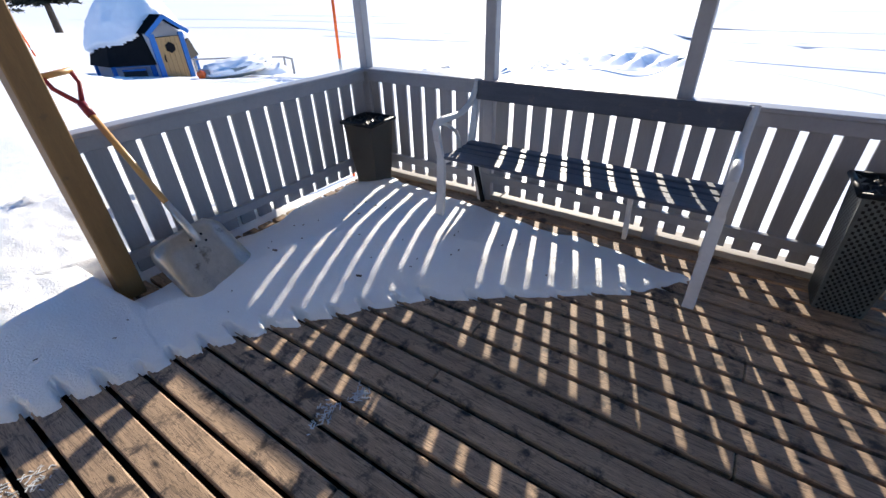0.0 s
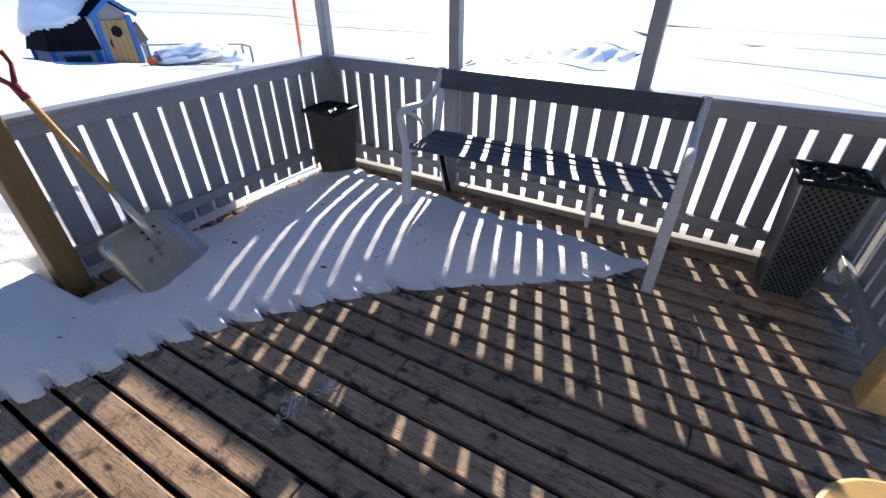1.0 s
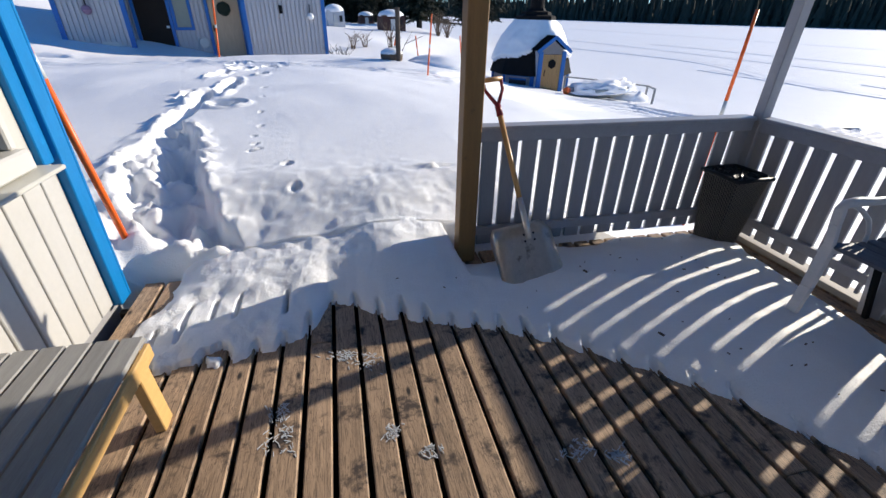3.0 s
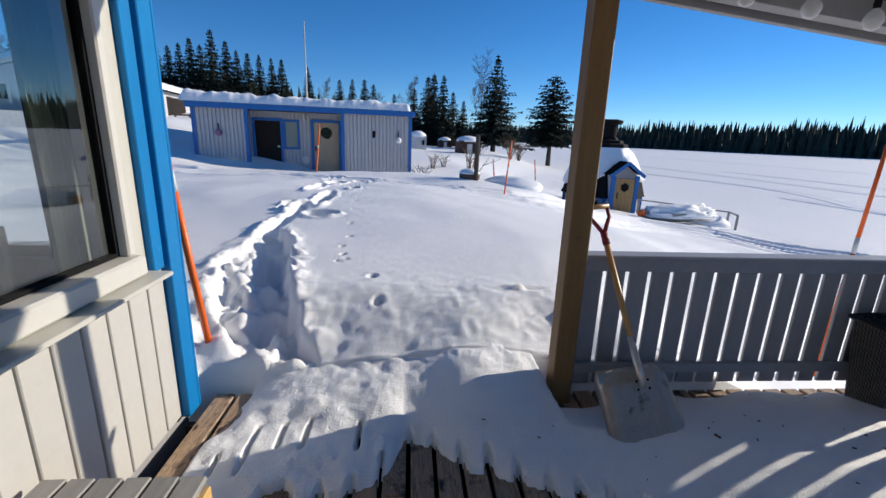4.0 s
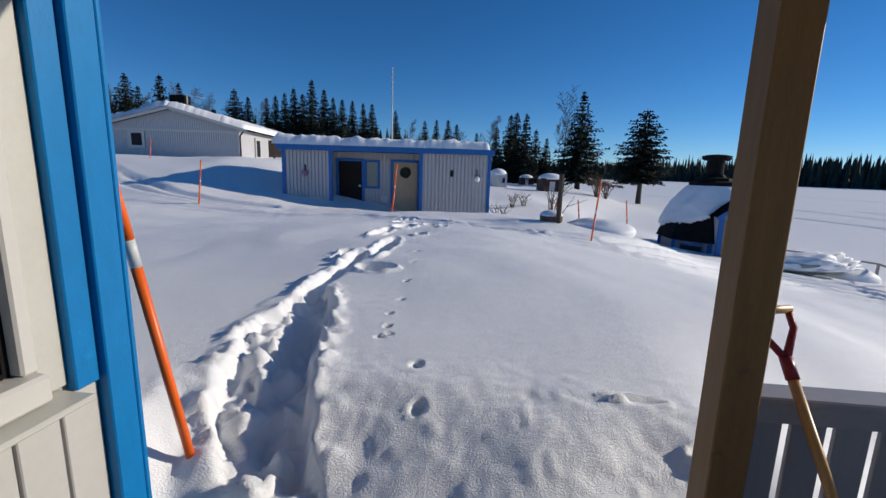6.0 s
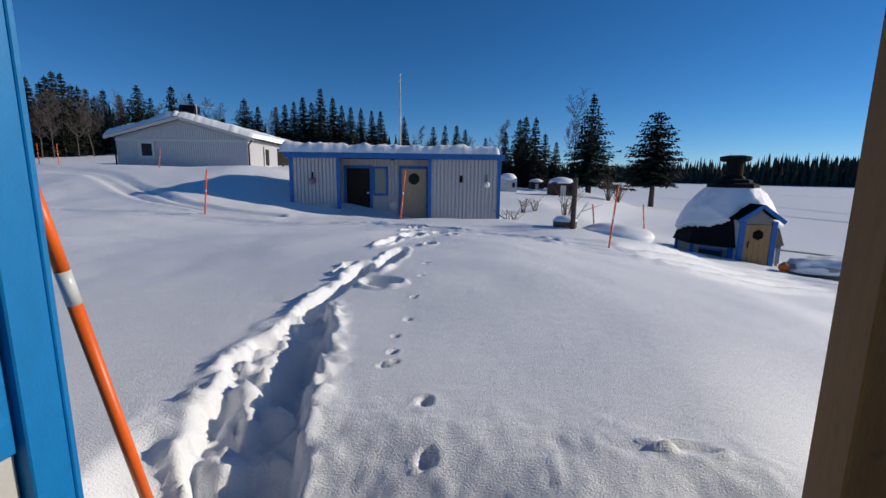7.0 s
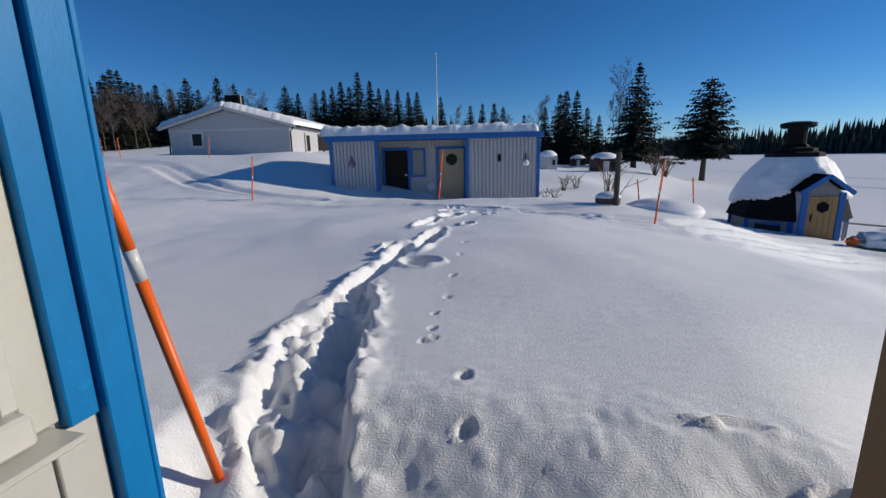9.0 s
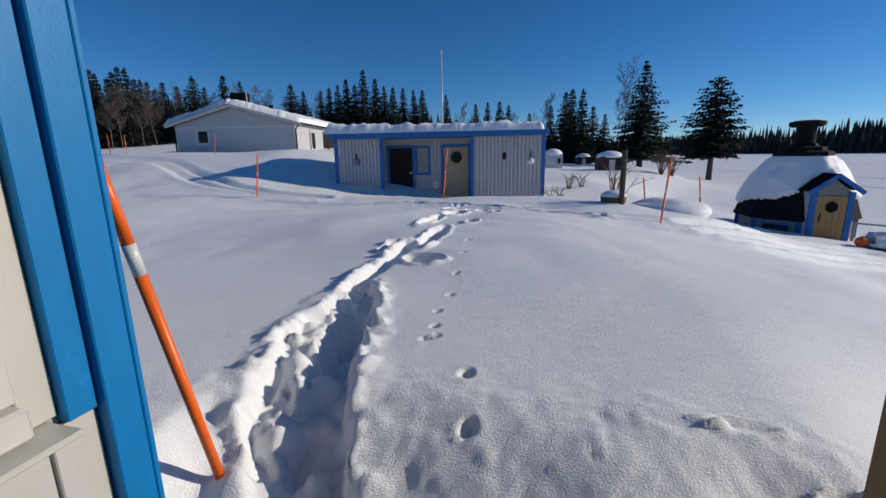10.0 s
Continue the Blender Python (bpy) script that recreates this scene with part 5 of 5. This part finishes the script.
def birch_mesh(seed, height, lean=0.04):
    rnd = random.Random(seed)
    bm = bmesh.new()

    def grow(p, d, length, r, level):
        pts, radii = [p], [r]
        q = p.copy()
        dd = d.copy()
        n = 5
        for i in range(n):
            dd = (dd + Vector((rnd.uniform(-1, 1), rnd.uniform(-1, 1), rnd.uniform(-0.2, 0.5))) * 0.10 * (level + 1)).normalized()
            q = q + dd * length / n
            pts.append(q.copy())
            radii.append(max(0.009, r * (1 - (i + 1) / n * 0.8)))
            if level < 3 and (level > 0 or i >= 1):
                for _ in range((3, 3, 2)[level]):
                    a = rnd.random() * 6.28
                    nd = (dd * 0.8 + Vector((math.cos(a), math.sin(a), 0.25)) * 0.75).normalized()
                    grow(q.copy(), nd, length * rnd.uniform(0.28, 0.48) * (1.15 - i / n * 0.5), radii[-1] * 0.55, level + 1)
        tube(pts, radii, 5 if level == 0 else 3, bm, False)

    grow(Vector((0, 0, -0.4)), Vector((lean, 0, 1)).normalized(), height, height * 0.011 + 0.02, 0)
    me = bpy.data.meshes.new("bare_crown")
    bm.to_mesh(me)
    bm.free()
    me.materials.append(M_BIRCH)
    return me


BIRCH = [birch_mesh(11, 9.0), birch_mesh(12, 9.0, -0.06)]


def birch(x, y, height, kind, turn, z=None):
    s = height / 11.5
    t = thing("birch_tree", "bare leafless birch tree with thin twigs", "tree", "birches", at=pose(x, y, gz(x, y) if z is None else z, 0, 0, turn) @ Matrix.Diagonal((s, s, s, 1)))
    ob = new("bare_crown", BIRCH[kind])
    ob.parent = t


def along(px, d):
    """A place at a bearing, given as a slope to the side of the line of sight at the end of the walk, and a distance."""
    yaw = math.radians(10.05) - math.atan(px)
    return -math.sin(yaw) * d, 2.27 + math.cos(yaw) * d


def u_of(px):
    return (px - 784) / 757.0


for px, d, height, kind, top in ((1071, 49, 10.1, 0, 0), (1187, 56, 10.7, 2, 0), (945, 58, 8.6, 1, 0), (972, 57, 8.7, 3, 0), (1010, 60, 6.0, 1, 0), (990, 62, 7.2, 1, 0),
                                 (605, 62, 8.6, 3, 1), (575, 63, 7.6, 1, 1), (560, 66, 7.3, 3, 1), (590, 70, 8.0, 1, 1), (625, 64, 7.9, 1, 1), (640, 66, 7.2, 3, 1), (655, 60, 6.2, 1, 1),
                                 (672, 65, 6.8, 3, 1), (690, 64, 6.4, 3, 1), (705, 62, 6.2, 1, 1), (745, 66, 6.2, 3, 1), (835, 62, 6.9, 1, 1), (850, 63, 6.8, 1, 1), (815, 64, 6.4, 3, 1), (885, 64, 6.3, 3, 1),
                                 (305, 62, 7.6, 0, 1), (360, 66, 8.2, 1, 1), (390, 66, 7.4, 3, 1), (478, 64, 7.0, 0, 1), (500, 66, 6.4, 1, 1), (530, 67, 6.6, 3, 1), (545, 64, 6.6, 1, 1),
                                 (130, 60, 7.6, 3, 1), (150, 63, 7.4, 1, 1), (172, 60, 8.3, 3, 1), (186, 62, 8.4, 3, 1), (210, 62, 7.2, 3, 1), (235, 66, 6.4, 1, 1), (110, 62, 7.9, 1, 1), (90, 60, 7.0, 3, 1), (60, 60, 8.4, 1, 1), (20, 62, 8.0, 3, 1), (200, 66, 7.6, 1, 1), (222, 68, 7.4, 3, 1), (250, 70, 7.6, 1, 1),
                                 (275, 69, 7.0, 3, 1), (160, 68, 8.6, 1, 1), (120, 67, 8.6, 3, 1), (325, 70, 7.0, 3, 1), (920, 62, 7.4, 3, 1), (955, 60, 9.2, 1, 1), (795, 70, 6.0, 1, 1)):
    x, y = along(u_of(px), d)
    spruce(x, y, height, kind, px * 7 % 360, "tall dark spruce standing alone in the snow" if top == 0 and px > 1050 else "dark green spruce tree", wide=1.3 if px > 1050 else 1.6)
for px, d, height in ((1041, 52, 10.4), (908, 60, 8.6), (940, 64, 8.0), (265, 64, 6.6), (240, 63, 6.4), (200, 58, 6.2), (140, 58, 6.4), (120, 61, 7.2), (420, 66, 7.2), (375, 62, 6.6), (285, 66, 6.2), (520, 66, 6.4),
                      (445, 66, 6.2), (770, 66, 5.4), (330, 64, 6.0), (160, 57, 6.0), (225, 58, 6.2), (100, 58, 6.8), (860, 66, 6.4), (180, 59, 6.5)):
    x, y = along(u_of(px), d)
    birch(x, y, height, px % 2, px * 13 % 360)


def far_forest():
    """The wood across the lake: rows of small pointed trees, far off."""
    rnd = random.Random(9)
    bm = bmesh.new()
    verts, faces = [], []

    def tree(x, y, z, hgt, w):
        for lo, hi, r in ((0.0, 0.45, 1.0), (0.22, 0.72, 0.8), (0.5, 1.0, 0.5)):
            i0 = len(verts)
            for k in range(6):
                a = k * 1.047 + rnd.random() * 0.5
                rr = w * r * rnd.uniform(0.7, 1.2)
                verts.append((x + rr * math.cos(a), y + rr * math.sin(a), z + hgt * lo + rnd.uniform(-0.4, 0.4)))
            verts.append((x + rnd.uniform(-0.2, 0.2), y, z + hgt * hi))
            for k in range(6):
                faces.append((i0 + k, i0 + (k + 1) % 6, i0 + 6))

    for row in range(7):
        n = 330
        for i in range(n):
            a = math.radians(-9 + 112 * (i + rnd.random()) / n)
            dist = 330 + row * 9 + 210 * math.exp(-((math.degrees(a) - 4) / 22) ** 2) + rnd.uniform(-3, 3)
            x, y = math.sin(a) * dist, math.cos(a) * dist
            tree(x, y, -2.2 + row * 0.8, rnd.uniform(11, 19) * (1.0 if rnd.random() > 0.2 else 1.2), rnd.uniform(1.8, 3.2))
    for i in range(420):
        px = rnd.uniform(-500, 1010)
        d = rnd.uniform(68, 92)
        x, y = along(u_of(px), d)
        tree(x, y, gz(x, y) - 0.2, rnd.uniform(2.8, 5.2) if px > 330 else rnd.uniform(4.0, 7.0), rnd.uniform(0.5, 1.0))
    me = bpy.data.meshes.new("far_forest")
    me.from_pydata(verts, [], faces)
    me.materials.append(M_FOREST)
    tagged(new("far_forest", me), "dark conifer forest across the frozen lake", "forest", kind="stuff")


far_forest()


# ---- small things in the snow field ----
def cabin(px, d, w, hgt, material, label):
    x, y = along(u_of(px), d)
    z = gz(x, y)
    c = thing("small_cabin", label, "cabin", "distant cabins", at=pose(x, y, z - 0.2, 0, 0, 12))
    part("wall", box(-w / 2, w / 2, -w * 0.4, w * 0.4, 0, hgt * 0.7), material, c)
    part("door", box(-0.16 * w, 0.08 * w, -w * 0.4 - 0.05, -w * 0.4 - 0.005, 0, hgt * 0.55), M_FRAME, c, "pale door")
    part("window", box(0.2 * w, 0.36 * w, -w * 0.4 - 0.05, -w * 0.4 - 0.005, hgt * 0.3, hgt * 0.52), M_FRAME if material is M_BLACK else M_LINER, c)
    sn = bmesh.new()
    bmesh.ops.create_icosphere(sn, subdivisions=3, radius=1.0)
    for v in sn.verts:
        v.co = Vector((v.co.x * w * 0.56, v.co.y * w * 0.5, hgt * 0.68 + max(v.co.z, -0.12) * hgt * 0.26))
    part("snow_cover", sn, M_FARSNOW, c, "rounded cap of snow", True)


M_REDW = mat("falu_red", (0.055, 0.022, 0.018), 0.8, vary=0.2, scale=2)
cabin(927, 38, 1.35, 1.9, M_SHEDG, "small pale grey cabin capped with snow")
cabin(977, 52, 1.45, 1.5, M_REDW, "small dark red cabin capped with snow")
cabin(1022, 37, 1.85, 1.75, M_REDW, "small dark cabin with a white door and a cap of snow")


def flagpole():
    f = thing("flagpole", "tall thin white flagpole", "flagpole", at=pose(-8.27, 36.77, 0))
    part("pole", tube([(0, 0, 1.0), (0, 0, 9.5)], [0.075, 0.04], 10), M_FRAME, f, smooth=True)
    part("knob", lathe([(0.02, 9.48), (0.08, 9.55), (0.02, 9.64)], 10), M_FRAME, f)


flagpole()


def garden_post():
    p = tagged(put("garden_post", tube([(1.9, 14.12, -0.2), (1.9, 14.12, 1.75)], [0.07, 0.065], 8), M_BARK), "dark wooden post in the snow", "post")
    b = thing("planter_tub", "low round wooden tub heaped with snow", "planter", at=pose(1.75, 14.5, gz(1.75, 14.5)))
    part("tub", lathe([(0.30, -0.2), (0.33, 0.16)], 16), M_TWIG, b)
    s2 = bmesh.new()
    bmesh.ops.create_icosphere(s2, subdivisions=3, radius=0.33)
    for v in s2.verts:
        v.co.z = 0.15 + max(0, v.co.z) * 0.5
    part("snow_cover", s2, M_FARSNOW, b, "", True)


garden_post()


def mound(x, y, rx, ry, h):
    bm = bmesh.new()
    bmesh.ops.create_icosphere(bm, subdivisions=4, radius=1.0)
    for v in bm.verts:
        q = noise.fractal(v.co * 1.7 + Vector((x, y, 0)), 1.0, 2.0, 3)
        v.co = Vector((v.co.x * rx, v.co.y * ry, v.co.z * h * (1 + 0.2 * q)))
    ob = put("snow_mound", bm, M_FARSNOW, smooth=True)
    ob.location = (x, y, gz(x, y) - 0.05)
    tagged(ob, "rounded heap of snow", "snow heap")


mound(3.1, 14.6, 1.05, 0.8, 0.32)
mound(6.4, 18.2, 0.8, 0.5, 0.2)
mound(12.3, 18.0, 1.1, 0.8, 0.45)


def shrub(x, y, h, n, seed, green=False):
    rnd = random.Random(seed)
    bm = bmesh.new()
    z = gz(x, y) - 0.1
    for i in range(n):
        a = rnd.random() * 6.28
        r = rnd.uniform(0.1, 0.55) * h
        p = Vector((x + rnd.uniform(-0.1, 0.1), y, z))
        q = p + Vector((r * 0.5 * math.cos(a), r * 0.5 * math.sin(a), h * rnd.uniform(0.4, 0.7)))
        e = q + Vector((r * math.cos(a), r * math.sin(a), h * rnd.uniform(0.1, 0.4)))
        tube([p, q, e], [0.014, 0.010, 0.004], 4, bm, False)
        for _ in range(2):
            tube([q, q + Vector((rnd.uniform(-0.2, 0.2), rnd.uniform(-0.2, 0.2), rnd.uniform(0.1, 0.3))) * h], [0.008, 0.003], 3, bm, False)
    tagged(put("shrub", bm, M_WREATH if green else M_TWIG), "green leaning garden plant by the shed corner" if green else "leafless garden shrub above the snow", "shrub", "shrubs")


shrub(0.4, 20.0, 1.1, 12, 1, True)
shrub(1.0, 23.5, 0.9, 14, 2)
shrub(1.6, 24.0, 0.8, 12, 3)
shrub(1.85, 14.9, 1.3, 14, 4)
shrub(8.6, 39.0, 2.0, 40, 5)
shrub(9.6, 40.0, 2.0, 40, 6)


def track(points, w, seed):
    """A shallow vehicle track over the lake: two low ridges of thrown snow."""
    bm = bmesh.new()
    prof = [(-1.3, -0.02), (-1.0, 0.026), (-0.7, 0.008), (0.7, 0.008), (1.0, 0.026), (1.3, -0.02)]
    rows = []
    pts = [Vector((*p, 0)) for p in points]
    for i, p in enumerate(pts):
        d = (pts[min(i + 1, len(pts) - 1)] - pts[max(i - 1, 0)]).normalized()
        n = Vector((-d.y, d.x, 0))
        rows.append([bm.verts.new((p.x + n.x * u * w, p.y + n.y * u * w, sheet_z(p.x + n.x * u * w, p.y + n.y * u * w) + h * (0.85 + 0.3 * random.random()) + 0.012)) for u, h in prof])
    for a, b in zip(rows, rows[1:]):
        for k in range(len(prof) - 1):
            bm.faces.new((a[k], b[k], b[k + 1], a[k + 1]))
    tagged(put("vehicle_track", bm, M_FARSNOW), "snowmobile track pressed across the snowy lake", "track", kind="stuff")


def arc(pts, n=14):
    """Points on a smooth line through pts."""
    out = []
    for i in range(len(pts) - 1):
        p0, p1, p2, p3 = (Vector(pts[max(0, min(len(pts) - 1, i + k))]) for k in (-1, 0, 1, 2))
        for q in range(n):
            t = q / n
            out.append(0.5 * ((2 * p1) + (p2 - p0) * t + (2 * p0 - 5 * p1 + 4 * p2 - p3) * t * t + (3 * p1 - p0 - 3 * p2 + p3) * t ** 3))
    return out


for pts, w in (([(17.5, 12.3), (20, 12.4), (23.6, 11.8), (26.2, 9.9), (29, 6)], 0.32), ([(17.6, 9.6), (20.7, 8.7), (23.8, 8.5), (27.2, 10.8), (31, 15)], 0.32),
               ([(19.4, 8.2), (20.3, 7.3), (21.8, 5.1), (24.7, 4.5), (25.9, 5.7), (25.2, 9.0), (26.5, 13.0)], 0.32), ([(27, 30), (28.0, 14.5), (29.5, 7.0), (28.3, -1.5), (26, -12)], 0.45),
               ([(32, 22), (30.5, 10), (28.7, 3.2), (24.9, -1.4), (20, -6)], 0.4), ([(30, 90), (36.9, 63.9), (38.5, 34.3), (38, 10), (34, -20)], 0.6),
               ([(56, 160), (69.5, 114.6), (74.3, 65.9), (74, 20), (66, -30)], 0.9), ([(24, 62), (31.2, 38.5), (28.2, 25.3), (27, 20)], 0.5), ([(45, 60), (47, 20), (43, -30)], 0.6)):
    track(arc(pts), w, 1)


# ---- specks of bark and leaves on the drift ----
def litter():
    rnd = random.Random(5)
    bm = bmesh.new()
    for i in range(70):
        x, y = rnd.uniform(-0.1, 2.6), rnd.uniform(1.2, 3.4)
        if y < float(snow_edge(x)) + 0.12:
            continue
        z = dz(x, y) + 0.002
        r = rnd.uniform(0.002, 0.006) if i % 9 else 0.011
        a = rnd.random() * 6.28
        box(-r * 1.6, r * 1.6, -r * 0.6, r * 0.6, -0.001, 0.003, 0, Matrix.Translation((x, y, z)) @ Matrix.Rotation(a, 4, "Z") @ Matrix.Rotation(0.3, 4, "X"), bm)
    tagged(put("bark_litter", bm, M_TWIG), "scattered specks of bark on the snow drift", "litter", kind="stuff")


litter()


# ---- frost prints on the deck ----
def frost(x, y, w, l, seed):
    rnd = random.Random(seed)
    bm = bmesh.new()
    for i in range(54):
        px, py = x + rnd.gauss(0, 0.45) * w, y + rnd.gauss(0, 0.45) * l
        if abs(((px - G0) / PITCH) % 1.0 - 0.0) < 0.14:
            continue
        a = rnd.choice((0.6, -0.6, 1.9)) + rnd.uniform(-0.25, 0.25)
        L = rnd.uniform(0.005, 0.016)
        beam((px - L * math.cos(a), py - L * math.sin(a), 0.002), (px + L * math.cos(a), py + L * math.sin(a), 0.002), rnd.uniform(0.002, 0.0045), 0.0035, 0, (0, 0, 1), bm)
    tagged(put("frost_print", bm, M_ICE), "patch of frozen boot-print snow on the boards", "snow", kind="stuff")


for i, (x, y, w, l) in enumerate(((0.19, 1.98, 0.055, 0.05), (0.33, 1.86, 0.05, 0.04), (-0.30, 2.05, 0.07, 0.10), (-0.33, 2.2, 0.05, 0.06), (0.10, 2.45, 0.09, 0.07), (-0.02, 2.52, 0.08, 0.06), (0.95, 1.72, 0.09, 0.05), (1.1, 1.66, 0.06, 0.04))):
    frost(x, y, w, l, 100 + i)


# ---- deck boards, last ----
# joists and an added sheet, coloured near-black so open joints show deep shade
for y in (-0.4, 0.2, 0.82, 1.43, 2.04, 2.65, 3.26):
    part("joist", box(-1.38, 3.40, y - 0.022, y + 0.022, -0.20, -0.044), M_DARK, deck, "joist under the boards, coloured near-black as shade")
part("underlay", box(-1.38, 3.40, DECK_S + 0.02, DECK_Y - 0.03, -0.26, -0.24), M_DARK, deck, "near-black sheet coloured as the shade under the boards")
boards = {}
for i, g in enumerate(GAPS[:-1]):
    cut = 1.43 if i in (14, 19, 22, 27) else (2.65 if i in (8, 16, 30) else (0.2 if i in (11, 21, 25) else None))
    spans = [(DECK_S, DECK_Y)] if cut is None else [(DECK_S, cut - 0.002), (cut + 0.002, DECK_Y)]
    for a, b in spans:
        key = (round(a, 3), round(b, 3))
        if key not in boards:
            bm = box(-0.5 * (PITCH - GAP), 0.5 * (PITCH - GAP), a, b, -0.040, 0.0, 0.006)
            boards[key] = part("plank", bm, M_DECK, deck)
            ob = boards[key]
        else:
            ob = new("plank", boards[key].data)
            ob.parent = deck
        ob.location = (g + 0.5 * PITCH, 0, random.uniform(-0.0015, 0.0015))
